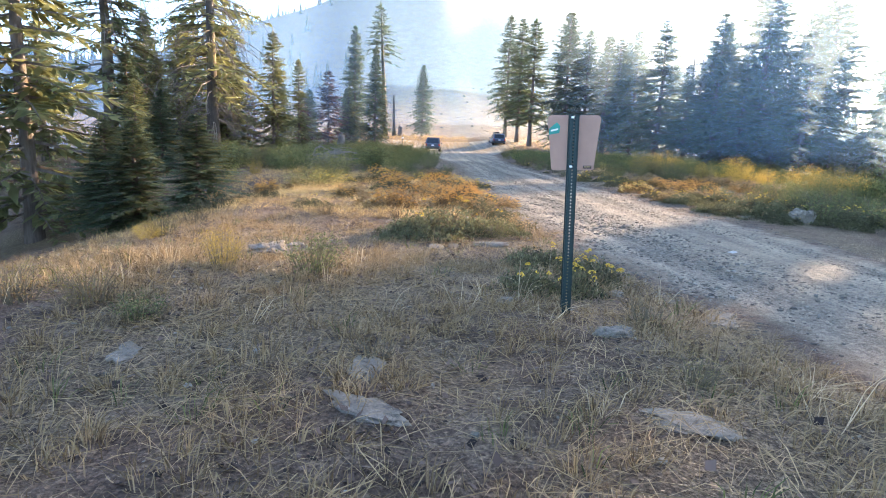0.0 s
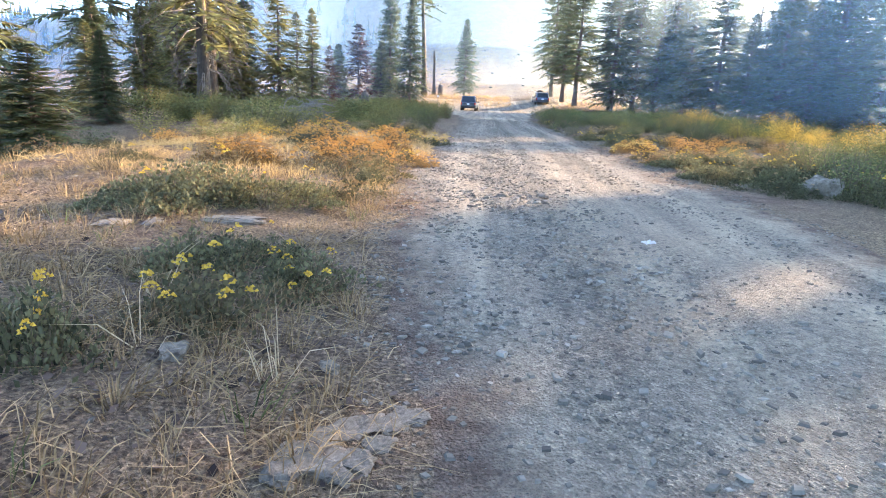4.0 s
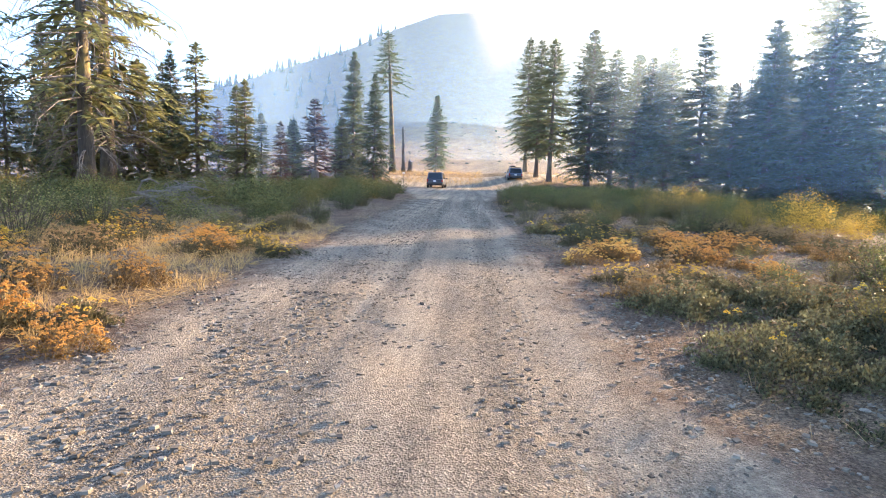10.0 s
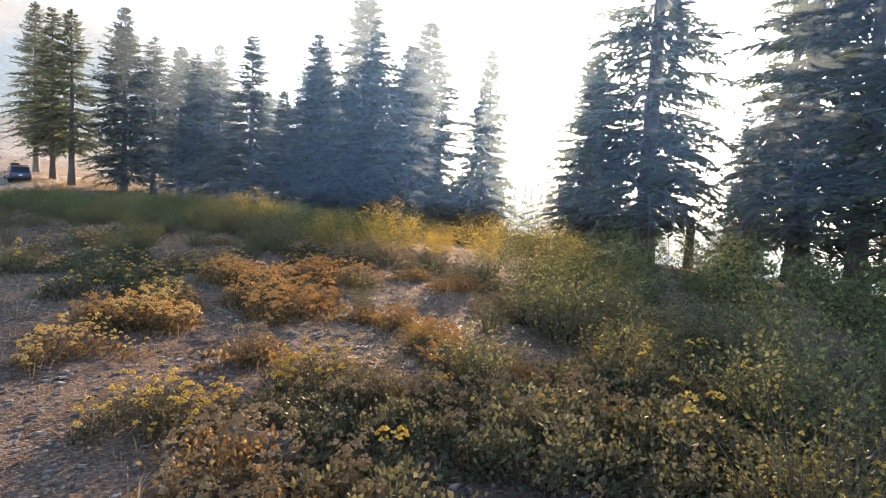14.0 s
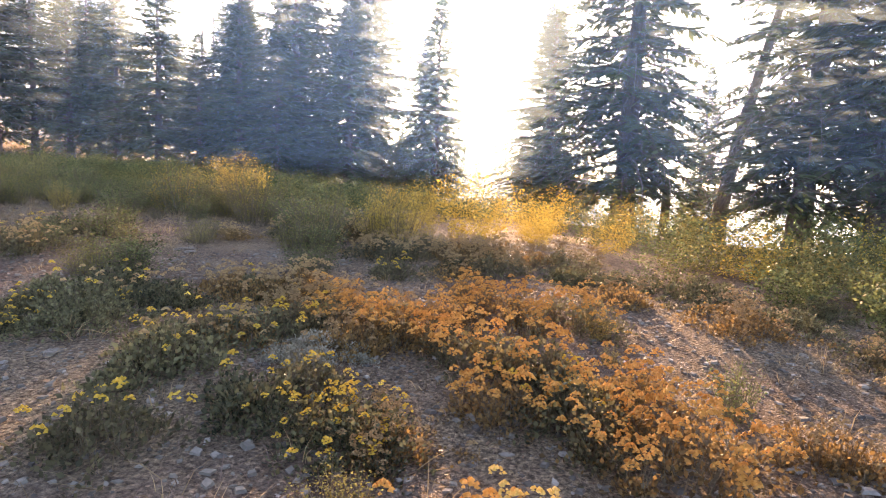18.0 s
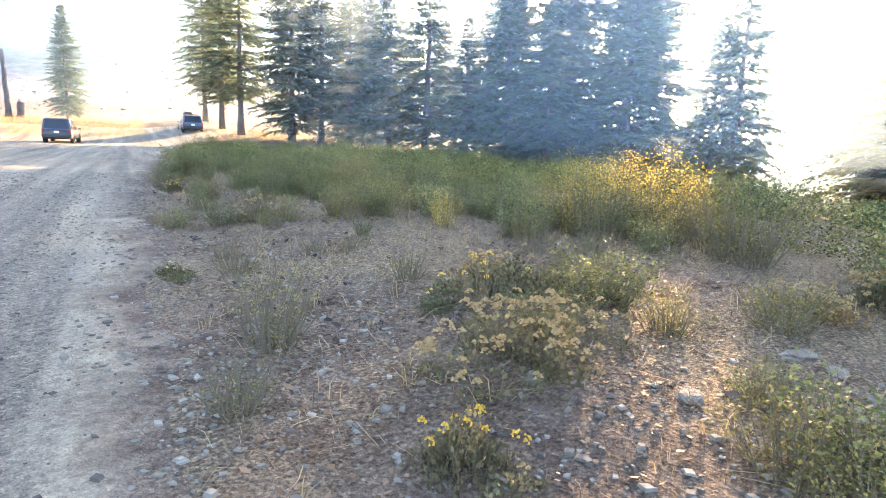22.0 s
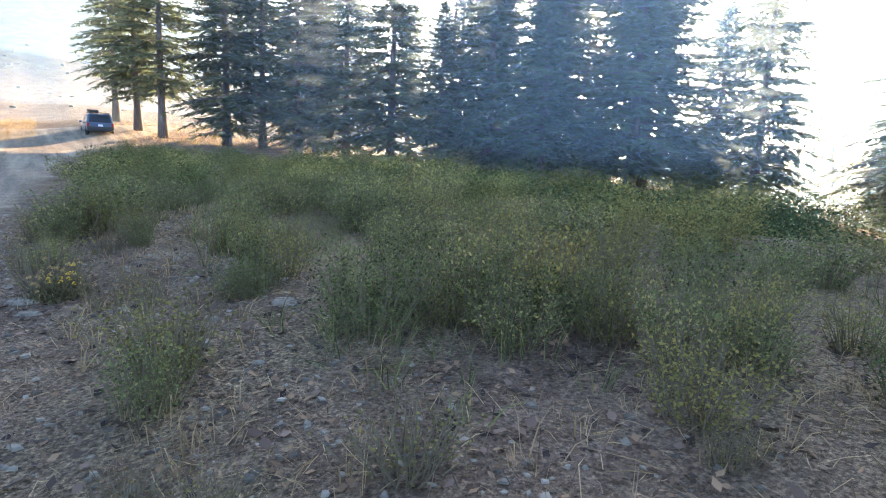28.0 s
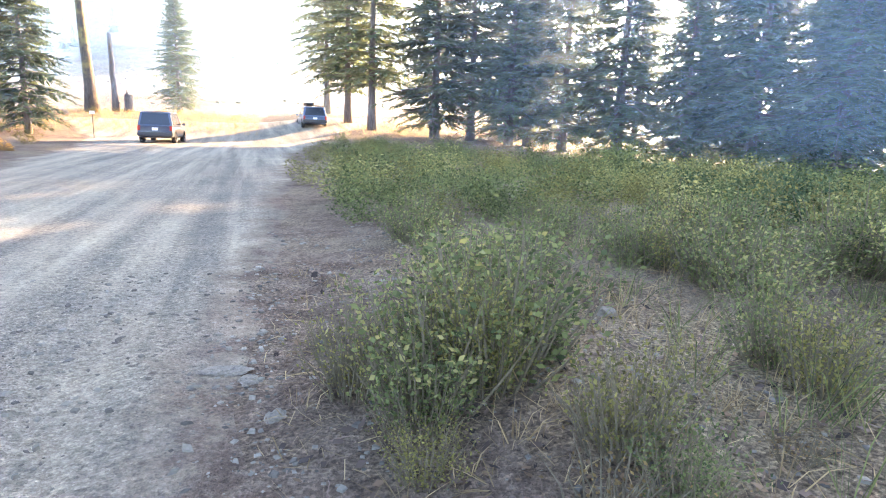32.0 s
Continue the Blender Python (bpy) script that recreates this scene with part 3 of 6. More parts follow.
KINDS = {
    "dense": conifer("fir_tree", "dense dark green fir with limbs to the ground", 16, 4.4, 1, 0.04, twigs=19, tier=0.34),
    "dense2": conifer("fir_tree", "dense dark green fir with limbs to the ground", 15, 4.1, 2, 0.07, twigs=19, tier=0.34),
    "tall": conifer("fir_tree", FIR, 17, 4.0, 3, 0.16, twigs=17, tier=0.40, sparse=.1),
    "tall2": conifer("fir_tree", FIR, 18, 4.2, 4, 0.20, twigs=17, tier=0.42, sparse=.15),
    "thin": conifer("fir_tree", "slender fir with open layered limbs", 14, 3.5, 5, 0.05, twigs=20, tier=0.40, sparse=.05, droop=.42),
    "stout": conifer("fir_tree", "tall dark fir with thick trunk and open drooping limbs", 18, 3.9, 12, 0.10, twigs=23, tier=0.42, droop=.55, sparse=.13, dead_to=.4, trunk_r=.37),
    "leaning": conifer("fir_tree", "leaning fir with a bare trunk and short drooping limbs", 18, 2.9, 13, 0.17, twigs=17, tier=0.62, droop=.7, sparse=.42, dead_to=.5, trunk_r=.36, lean=.16),
    "young": conifer("fir_tree", "young green fir with dense low limbs", 8, 2.5, 6, 0.04, twigs=14, tier=0.26, needles=NEEDLE_OLIVE),
    "olive": conifer("fir_tree", "olive green fir with ragged limbs", 11, 2.8, 7, 0.08, twigs=13, tier=0.36, needles=NEEDLE_OLIVE, sparse=.15, droop=.45),
    "red": conifer("fir_tree", "dying fir with reddish brown needles", 9, 2.6, 8, 0.06, twigs=13, tier=0.34, needles=NEEDLE_RED, sparse=.15),
    "ragged": conifer("fir_tree", "old fir with bare drooping lower limbs and mossy trunk", 17, 4.2, 9, 0.24, twigs=17, tier=0.56, needles=NEEDLE_OLIVE, bark=BARK_MOSS, sparse=.58, dead_to=.6, trunk_r=.36, droop=.6),
    "ragged2": conifer("fir_tree", "old fir with bare drooping lower limbs and mossy trunk", 16, 4.0, 10, 0.26, twigs=17, tier=0.56, needles=NEEDLE_OLIVE, bark=BARK_MOSS, sparse=.6, dead_to=.6, trunk_r=.32, droop=.6),
    "pole": conifer("fir_tree", "tall fir with a long bare yellow mossy trunk", 21, 3.6, 11, 0.58, twigs=12, tier=0.45, bark=BARK_MOSS, sparse=.25, trunk_r=.45, lean=-.05),
}
NATIVE = {"dense": 16, "dense2": 15, "tall": 17, "tall2": 18, "thin": 14, "stout": 18, "leaning": 18, "young": 8, "olive": 11, "red": 9, "ragged": 17, "ragged2": 16, "pole": 21}
# kind, x, y, height, width factor, turn
BEHIND_CARS = [
    ("tall2", 10.4, 94.1, 18.3, .85, 0), ("tall", 11.3, 88.0, 17.3, .9, 40), ("tall2", 12.4, 83.7, 17, 1.0, 80),
    ("dense2", 16.4, 80.9, 17.8, 0.95, 10), ("tall", 18.9, 80.2, 15.6, 1.0, 120), ("dense2", 20.7, 77.5, 14.8, 1.0, 200),
    ("tall", 22.3, 77.9, 14.6, 1.05, 160), ("dense2", 23.6, 75.3, 15.4, 1.0, 60), ("thin", 25.6, 72.0, 16.4, 1.1, 30), ("tall2", 27.9, 73.5, 11.5, 1.0, 300),
    ("dense", 26.0, 86, 15, 0.9, 15), ("tall", 30.4, 70.3, 14.2, 1.0, 70),
]
DARK_STAND = [
    ("dense", 28.6, 64.5, 16.0, .95, 0), ("dense", 31.8, 61.7, 20.4, 1.1, 95), ("dense2", 30.8, 67.5, 15.8, 1.05, 45),
    ("dense2", 36.5, 58.5, 18.0, 1.2, 150), ("dense", 34.0, 64, 15, 1.0, 220), ("dense2", 29.4, 60.4, 12.5, 1.0, 60), ("dense2", 33.5, 57.0, 15, 1.2, 200),
    ("thin", 37.8, 51.8, 15.3, .95, 130), ("dense2", 26.8, 67.5, 11.0, 1.0, 130), ("dense2", 31.0, 57.5, 4.5, 1.7, 10), ("dense", 34.5, 54.2, 4.2, 1.8, 80), ("dense2", 37.5, 54.5, 4.8, 1.7, 140), ("dense", 28.2, 61.5, 4.0, 1.6, 200),
]
TOWARDS_SUN = [
    # the stout fir at (45.2, 46.6) is added, hidden behind another, to shade the road
    ("stout", 39.2, 42.6, 14.2, 1.45, 20), ("stout", 34.4, 34.9, 25.0, 1.0, 0), ("leaning", 39.4, 31.4, 20.0, 0.95, -75), ("stout", 45.2, 46.6, 18.0, 1.1, 10), ("dense2", 41.5, 56.5, 13.5, .9, 40),
    ("stout", 32.2, 26.1, 21, .95, 200), ("tall", 30.4, 23.4, 20, .95, 180), ("dense2", 27.8, 19.6, 16.0, 1.0, 40),
    ("thin", 46, 34.5, 13, .7, 30), ("dense", 30, 14, 16, 1.0, 90), ("tall", 27, 10, 17, 1.1, 140), ("dense2", 25, 4, 15, 1.1, 10), ("stout", 38, 22, 18, 1.1, 60),
    ("tall", 24, -4, 16, 1.1, 50), ("dense", 36, 8, 17, 1.1, 0),
]
LEFT_NEAR = [
    ("ragged", -20.0, 36.2, 16, 1.05, 0), ("ragged", -15.0, 38.1, 17, 0.95, 120), ("ragged2", -16.2, 41.6, 18, 1.0, 250), ("dense2", -20.5, 48, 10, .85, 10), ("dense", -18.2, 52, 9.5, .8, 70), ("olive", -12.6, 51, 7.5, .9, 140), 
    ("olive", -13.2, 45.3, 8.6, 1.0, 30), ("young", -16.5, 45, 7.5, 1.1, 0), ("olive", -19, 43, 9, 1.0, 90), ("thin", -22, 45, 9.5, 1.0, 10),
    ("olive", -18, 27, 8.0, 1.0, 0), ("dense2", -7.6, 15.8, 2.3, 1.95, 40), ("dense2", -9.6, 17.0, 2.7, 1.8, 0), ("dense", -10.6, 17.6, 3.0, 1.8, 70),
    ("olive", -13.6, 19.2, 13, 1.0, 90), ("ragged2", -16.5, 15.0, 15, .9, 10), ("olive", -22, 26, 11, 1.0, 90), ("olive", -14.5, 27.5, 3.6, 1.2, 20), ("dense2", -12.6, 25.5, 3.2, 1.2, 50), ("dense", -16.5, 31, 5.5, 1.1, 0), ("olive", -17.5, 36.5, 5.5, 1.1, 70),
]
LEFT_FAR = [
    ("red", -13.7, 73.1, 9.0, 1.1, 40), ("dense", -11.9, 84.3, 15.8, 0.72, 0), ("dense2", -8.9, 82.0, 13.0, 0.8, 100), ("pole", -8.4, 95.4, 20, 1.0, 0),
    ("dense2", -2.6, 102.2, 11.8, 0.9, 30), ("red", -15.7, 67.9, 6.2, 0.9, 10), ("young", -15.8, 72.3, 6.8, 1.0, 80), ("olive", -18.0, 69, 7, 1.0, 200),
    ("young", -12.0, 78, 7.8, .9, 20), ("olive", -16, 58, 8, 1.0, 200), ("olive", -23, 60, 10, 1.0, 0), ("dense2", -25, 52, 11, 1.0, 0), ("red", -21, 66, 7, 1, 0),
]
first = {}
for kind, *spot in BEHIND_CARS + DARK_STAND + TOWARDS_SUN + LEFT_NEAR + LEFT_FAR:
    x, y, h, wide, turn = spot
    spot[3] = wide = wide * (1.15 if x > 5 else 1.05)
    if kind in first:
        copy_thing(KINDS[kind], planted(x, y, turn, h / NATIVE[kind], 0.05, wide))
    else:
        first[kind] = spot
for kind, (x, y, h, wide, turn) in first.items():
    KINDS[kind].matrix_basis = planted(x, y, turn, h / NATIVE[kind], 0.05, wide)


def far_woods():
    """Small firs on the ridge and scattered over the hill."""
    rnd, hp = random.Random(77), Heap()
    spots = []
    for k in range(620):
        az = rnd.uniform(-62, -6) if k < 430 else rnd.uniform(-60, -9)
        r = rnd.gauss(428, 12) if k < 430 else rnd.uniform(190, 420)
        spots.append((2 + r * math.sin(radians(az)), 25 + r * math.cos(radians(az))))
    for k in range(240):
        az, r = rnd.uniform(35, 110), rnd.uniform(75, 150)
        spots.append((2 + r * math.sin(radians(az)), 25 + r * math.cos(radians(az))))
    for x, y in spots:
        h, z, w = rnd.uniform(4, 9), ground_z(x, y), rnd.uniform(.16, .22)
        for q in range(6):
            u = q / 6
            rad, zz = h * w * (1 - u) * rnd.uniform(.8, 1.2), z + h * (0.08 + 0.92 * u)
            n = 7
            ring = [(x + rad * math.cos(6.283 * j / n) * rnd.uniform(.6, 1.2), y + rad * math.sin(6.283 * j / n) * rnd.uniform(.6, 1.2), zz - h * .05 * rnd.random()) for j in range(n)]
            hp.add(ring + [(x, y, zz + h * 0.26)], [(j, (j + 1) % n, n) for j in range(n)])
    return tagged(new("far_woods", hp.mesh("far_woods", FAR_WOODS)), "distant hazy firs on the hillside and ridge", "woods", kind="stuff")


far_woods()


def hill_brush():
    """Low dark scrub and pale ledges dotted over the lower slope."""
    rnd = random.Random(78)
    for name, label, material, many, low, high in (("hill_scrub", "low dark scrub dotted over the dry slope", FAR_WOODS, 110, .2, .4), ("hill_ledges", "pale rock ledges on the dry slope", ROCK, 330, .08, .2)):
        hp = Heap()
        for k in range(many):
            az, r = radians(rnd.uniform(-35, 28)), rnd.uniform(105, 185)
            x, y = 2 + r * math.sin(az), 25 + r * math.cos(az)
            w, z = rnd.uniform(.25, .85) * r / 160, ground_z(x, y)
            n = 6
            ring = [(x + w * math.cos(6.283 * j / n) * rnd.uniform(.6, 1.3), y + w * math.sin(6.283 * j / n) * rnd.uniform(.6, 1.3), z - .3) for j in range(n)]
            up = [(x + (px - x) * .6, y + (py - y) * .6, z + w * rnd.uniform(low, high)) for px, py, pz in ring]
            hp.add(ring + up, [(j, (j + 1) % n, n + (j + 1) % n, n + j) for j in range(n)] + [tuple(range(n, 2 * n))])
        tagged(new(name, hp.mesh(name, material)), label, "scrub", kind="stuff")


hill_brush()

# ---- rocks ----
def rock_mesh(seed, sx, sy, sz, rough=0.28, sub=2):
    bm = bmesh.new()
    bmesh.ops.create_icosphere(bm, subdivisions=sub, radius=1)
    off = Vector((seed * 3.7, seed * 1.3, 0))
    for v in bm.verts:
        n = noise.noise(v.co * 1.3 + off) * rough * 1.6 + noise.noise(v.co * 3.5 + off) * rough * 0.9 + noise.noise(v.co * 9 + off) * rough * 0.5
        v.co *= 1 + n
        v.co.z = max(-0.6, min((0.72 if sz < .1 else 1.1) + 0.2 * noise.noise(v.co * 2 + off), v.co.z))
        v.co = Vector((v.co.x * sx, v.co.y * sy, v.co.z * sz))
    me = bpy.data.meshes.new("rock")
    bm.to_mesh(me)
    bm.free()
    me.materials.append(ROCK)
    return me


def rock(x, y, sx, sy, sz, seed, turn=0, label="pale grey weathered rock half sunk in dry soil", tilt=0):
    ob = new("rock", rock_mesh(seed, sx, sy, sz, sub=4 if max(sx, sy) > .15 else 3))
    ob.matrix_basis = pose(x, y, ground_z(x, y) + sz * 0.12, tilt, tilt * .6, turn)
    return tagged(ob, label, "rock", "rocks beside the road")


SLAB = "flat pale slab of rock lying in dry grass"
GREY = "grey stone lying loose on the road"
START_ROCKS = [(-1.73, 6.9, .09, .07, .06, 1), (-2.74, 5.31, .17, .09, .035, 2), (-2.71, 4.80, .24, .09, .026, 3), (-1.09, 6.1, .12, .07, .06, 4), (-0.97, 6.15, .10, .06, .045, 40), (-4.25, 9.1, .28, .2, .13, 5), (-4.0, 9.35, .2, .15, .1, 50),
               (-4.15, 5.48, .16, .07, .028, 6), (-1.19, 4.72, .20, .11, .03, 7), (-1.46, 10.28, .28, .10, .05, 8), (-2.24, 9.74, .14, .1, .04, 9), (-2.0, 9.9, .12, .08, .035, 10), (-3.1, 8.9, .1, .07, .04, 51)]
for x, y, a, b, c, sd in START_ROCKS:
    rock(x, y, a, b, c, sd, sd * 47, SLAB if a > .2 else "pale grey weathered rock half sunk in dry soil")
VERGE_ROCKS = [(0.11, 6.93, .06, .05, .05, 11), (0.17, 7.06, .13, .09, .03, 12), (0.26, 7.26, .14, .07, .022, 13), (0.42, 7.36, .12, .06, .02, 14), (0.33, 7.08, .07, .06, .035, 41), (0.38, 7.2, .07, .05, .025, 42), (0.18, 7.17, .09, .06, .03, 43), (0.5, 7.4, .06, .05, .022, 44), (-0.56, 7.55, .07, .05, .05, 15), (0.24, 7.0, .05, .04, .03, 45), (0.3, 6.98, .04, .035, .03, 46),
               (0.06, 7.73, .06, .04, .04, 16), (1.56, 13.25, .085, .06, .05, 17), (1.0, 13.0, .085, .06, .06, 18), (1.26, 13.04, .055, .045, .05, 19), (1.13, 12.53, .05, .04, .03, 20), (1.16, 12.62, .045, .04, .03, 52), (1.55, 12.76, .05, .04, .03, 53), (2.75, 13.35, .07, .045, .03, 54),
               (6.2, 15.06, .26, .22, .24, 21), (5.05, 19.32, .23, .13, .10, 22), (8.2, 18.85, .17, .13, .16, 23), (5.14, 26.36, .11, .22, .03, 24)]
for x, y, a, b, c, sd in VERGE_ROCKS:
    rock(x, y, a, b, c, sd, sd * 31 if sd != 24 else 12, GREY if sd in (17, 18, 19, 20, 52, 53, 54) else "broken grey rock at the edge of the road")
BRUSH_ROCKS = [(4.77, 32.78, .10, .07, .05, 25), (3.95, 36.75, .08, .06, .04, 27), (5.84, 38.76, .11, .09, .04, 28), (6.12, 34.86, .07, .05, .03, 29), (4.24, 40.2, .12, .06, .04, 30), (4.18, 40.3, .07, .05, .03, 37), (4.27, 39.85, .09, .05, .03, 38),
               (3.72, 43.6, .13, .06, .03, 31), (6.12, 43.56, .07, .06, .06, 32), (3.97, 43.0, .06, .04, .03, 33), (3.85, 43.45, .06, .05, .025, 34), (5.01, 40.67, .05, .04, .03, 35), (4.11, 40.86, .06, .04, .02, 36), (7.38, 28.9, .14, .07, .03, 47), (7.33, 28.64, .1, .06, .03, 48),
               (6.16, 28.7, .08, .06, .04, 49), (5.64, 29.22, .07, .05, .03, 55), (7.93, 25.1, .14, .07, .05, 56), (7.95, 24.9, .1, .08, .04, 57), (5.76, 22.82, .07, .05, .05, 58), (6.35, 21.67, .12, .04, .03, 59), (6.08, 21.67, .06, .05, .03, 60), (6.42, 21.0, .09, .05, .03, 61), (5.81, 22.57, .06, .05, .04, 62), (5.03, 25.66, .05, .04, .03, 63), (4.25, 26.33, .06, .05, .03, 64)]
for x, y, a, b, c, sd in BRUSH_ROCKS:
    rock(x, y, a, b, c, sd, sd * 23, "pale grey rock among the brush")
PALE = plain("bleached_rag", (0.5, 0.48, 0.44), 0.8, 0, 0.12, 30, 0.3)


def rag(x, y):
    bm = bmesh.new()
    bmesh.ops.create_grid(bm, x_segments=14, y_segments=10, size=1)
    for v in bm.verts:
        n = noise.noise(Vector((v.co.x * 2, v.co.y * 2, 3)))
        v.co = Vector((v.co.x * .06 * (1 + .3 * n), v.co.y * .045 * (1 + .3 * noise.noise(v.co * 3)), 0.025 + 0.03 * n + 0.012 * noise.noise(v.co * 6) - .02 * v.co.length ** 2 * .5))
    me = bpy.data.meshes.new("rag")
    bm.to_mesh(me)
    bm.free()
    me.materials.append(PALE)
    ob = new("crumpled_paper", me)
    md = ob.modifiers.new("thick", "SOLIDIFY")
    md.thickness = 0.004
    ob.matrix_basis = pose(x, y, ground_z(x, y) + 0.005, 0, 0, 20)
    return tagged(ob, "crumpled white scrap of paper on the road", "litter")


rag(2.3, 10.7)


# ---- the sign ----
STEEL_GREEN = plain("dark_green_steel", (0.012, 0.028, 0.026), 0.5, 0.3, 0.2, 40, 0.05)
BOARD = plain("brown_sign_board", (0.36, 0.21, 0.145), 0.7, 0, 0.10, 5, 0.08)
STICKER = plain("green_sticker", (0.015, 0.22, 0.16), 0.5, 0, 0.05, 5, 0)
INK = plain("black_label", (0.03, 0.025, 0.025), 0.6, 0, 0.05, 5, 0)
WHITE = plain("white_print", (0.75, 0.75, 0.72), 0.6, 0, 0.04, 5, 0)
ZINC = plain("zinc_bolt", (0.6, 0.6, 0.6), 0.35, 0.9, 0.1, 60, 0)


def box_mesh(name, sx, sy, sz, material, bevel=0.0, at=(0, 0, 0)):
    bm = bmesh.new()
    bmesh.ops.create_cube(bm, size=1)
    bmesh.ops.scale(bm, vec=(sx, sy, sz), verts=bm.verts)
    if bevel:
        bmesh.ops.bevel(bm, geom=bm.edges[:], offset=bevel, segments=2, affect="EDGES")
    bmesh.ops.translate(bm, vec=at, verts=bm.verts)
    me = bpy.data.meshes.new(name)
    bm.to_mesh(me)
    bm.free()
    me.materials.append(material)
    return me


def sign_post(x, y):
    root = new("road_sign")
    tagged(root, "brown sign board on a dark green perforated steel post", "sign")
    root.matrix_basis = pose(x, y, ground_z(x, y), 0, -1.8, -8)
    high, w, d, pitch, hw = 1.55, 0.058, 0.03, 0.0254, 0.0055
    hp = Heap()
    z = -0.3
    while z < high:
        z1 = min(z + pitch, high)
        zm, a, b = (z + z1) / 2, -w / 2, w / 2
        if z < 0.05:
            hp.add([(a, 0, z), (b, 0, z), (b, 0, z1), (a, 0, z1)], [(0, 1, 2, 3)])
        else:
            o = [(a, 0, z), (b, 0, z), (b, 0, z1), (a, 0, z1)]
            q = [(-hw, 0, zm - hw), (hw, 0, zm - hw), (hw, 0, zm + hw), (-hw, 0, zm + hw)]
            hp.add(o + q, [(0, 1, 5, 4), (1, 2, 6, 5), (2, 3, 7, 6), (3, 0, 4, 7)])
        z = z1
    for s in (-1, 1):
        e = s * w / 2
        f = e + s * 0.012
        hp.add([(e, 0, -.3), (e, d, -.3), (e, d, high), (e, 0, high)], [(0, 1, 2, 3)])
        hp.add([(e, d, -.3), (f, d, -.3), (f, d, high), (e, d, high)], [(0, 1, 2, 3)])
    post = part("post", hp.mesh("post", STEEL_GREEN), root, "dark green channel post with a row of punched holes")
    md = post.modifiers.new("wall", "SOLIDIFY")
    md.thickness = 0.003
    # the board hangs on the far side of the post
    bm = bmesh.new()
    top, low, hh = 0.197, 0.160, 0.206
    outline = []
    for cx, cz, a0 in ((top - .03, hh - .03, 0), (-top + .03, hh - .03, 90), (-low + .02, -hh + .02, 180), (low - .02, -hh + .02, 270)):
        r = .03 if cz > 0 else .02
        for k in range(5):
            a = radians(a0 + 22.5 * k)
            outline.append(bm.verts.new((cx + r * math.cos(a), 0, cz + r * math.sin(a))))
    face = bm.faces.new(outline)
    up = bmesh.ops.extrude_face_region(bm, geom=[face])
    bmesh.ops.translate(bm, vec=(0, 0.012, 0), verts=[g for g in up["geom"] if isinstance(g, bmesh.types.BMVert)])
    bmesh.ops.translate(bm, vec=(0.004, d + 0.003, high - 0.208), verts=bm.verts)
    bmesh.ops.recalc_face_normals(bm, faces=bm.faces)
    me = bpy.data.meshes.new("board")
    bm.to_mesh(me)
    bm.free()
    me.materials.append(BOARD)
    board = part("board", me, root, "plain brown back of the board")
    fz = d - 0.001
    st = Heap()
    st.add([(-.185, fz, high - .15), (-.105, fz, high - .135), (-.10, fz, high - .085), (-.125, fz, high - .055), (-.18, fz, high - .10)], [(0, 1, 2, 3, 4)])
    sticker = part("sticker", st.mesh("sticker", STICKER), board, "small green sticker")
    bar = Heap()
    bar.add([(-.17, fz - .002, high - .125), (-.115, fz - .002, high - .112), (-.115, fz - .002, high - .10), (-.17, fz - .002, high - .113)], [(0, 1, 2, 3)])
    part("print", bar.mesh("print", WHITE), board, "unreadable white print")
    part("maker_label", box_mesh("maker_label", .062, .001, .022, INK, 0, (.115, fz, high - .39)), board, "small black label")
    for q in range(2):
        part("print", box_mesh("print", .05, .001, .004, HEAD_FADED, 0, (.115, fz - .0015, high - .385 - .009 * q)), board)
    for q in (0.02, 0.385):
        bolt = box_mesh("bolt", .022, .012, .016, ZINC, .003, (-.012, -.006, high - q))
        part("bolt", bolt, root, "zinc bolt through the post")
    return root


sign_post(-1.285, 6.63)


# ---- dead wood ----
def log_pile(x, y):
    rnd = random.Random(5)
    root = new("brush_pile")
    tagged(root, "tangled pile of bleached grey dead branches", "brush pile")
    root.matrix_basis = pose(x, y, ground_z(x, y)) @ Matrix.Diagonal((.6, .7, .85, 1))
    for k in range(48):
        hp = Heap()
        ln, a = rnd.uniform(.8, 2.4), rnd.uniform(-.9, .9)
        c = Vector((rnd.uniform(-1.2, 1.2), rnd.uniform(-.7, .7), .08 + abs(rnd.gauss(0.15, .4))))
        d = Vector((math.cos(a), math.sin(a), rnd.uniform(-.25, .35)))
        bend = Vector((rnd.uniform(-.15, .15), rnd.uniform(-.15, .15), rnd.uniform(0, .25)))
        r = rnd.uniform(.02, .06)
        p = [c - d * ln / 2, c - d * ln * .15 + bend, c + d * ln * .2 + bend, c + d * ln / 2]
        for q in p:
            q.z = max(q.z, 0.02)
        hp.tube(p, [r, r * .9, r * .7, r * .3], 6)
        for j in range(3):
            s = p[1].lerp(p[3], rnd.random())
            e = s + Vector((rnd.uniform(-.3, .3), rnd.uniform(-.3, .3), rnd.uniform(.05, .4)))
            hp.tube([s, (s + e) / 2, e], [r * .4, r * .3, .004], 4)
        part("branch", hp.mesh("branch", DEADWOOD), root)
    return root


log_pile(-6.6, 29.7)


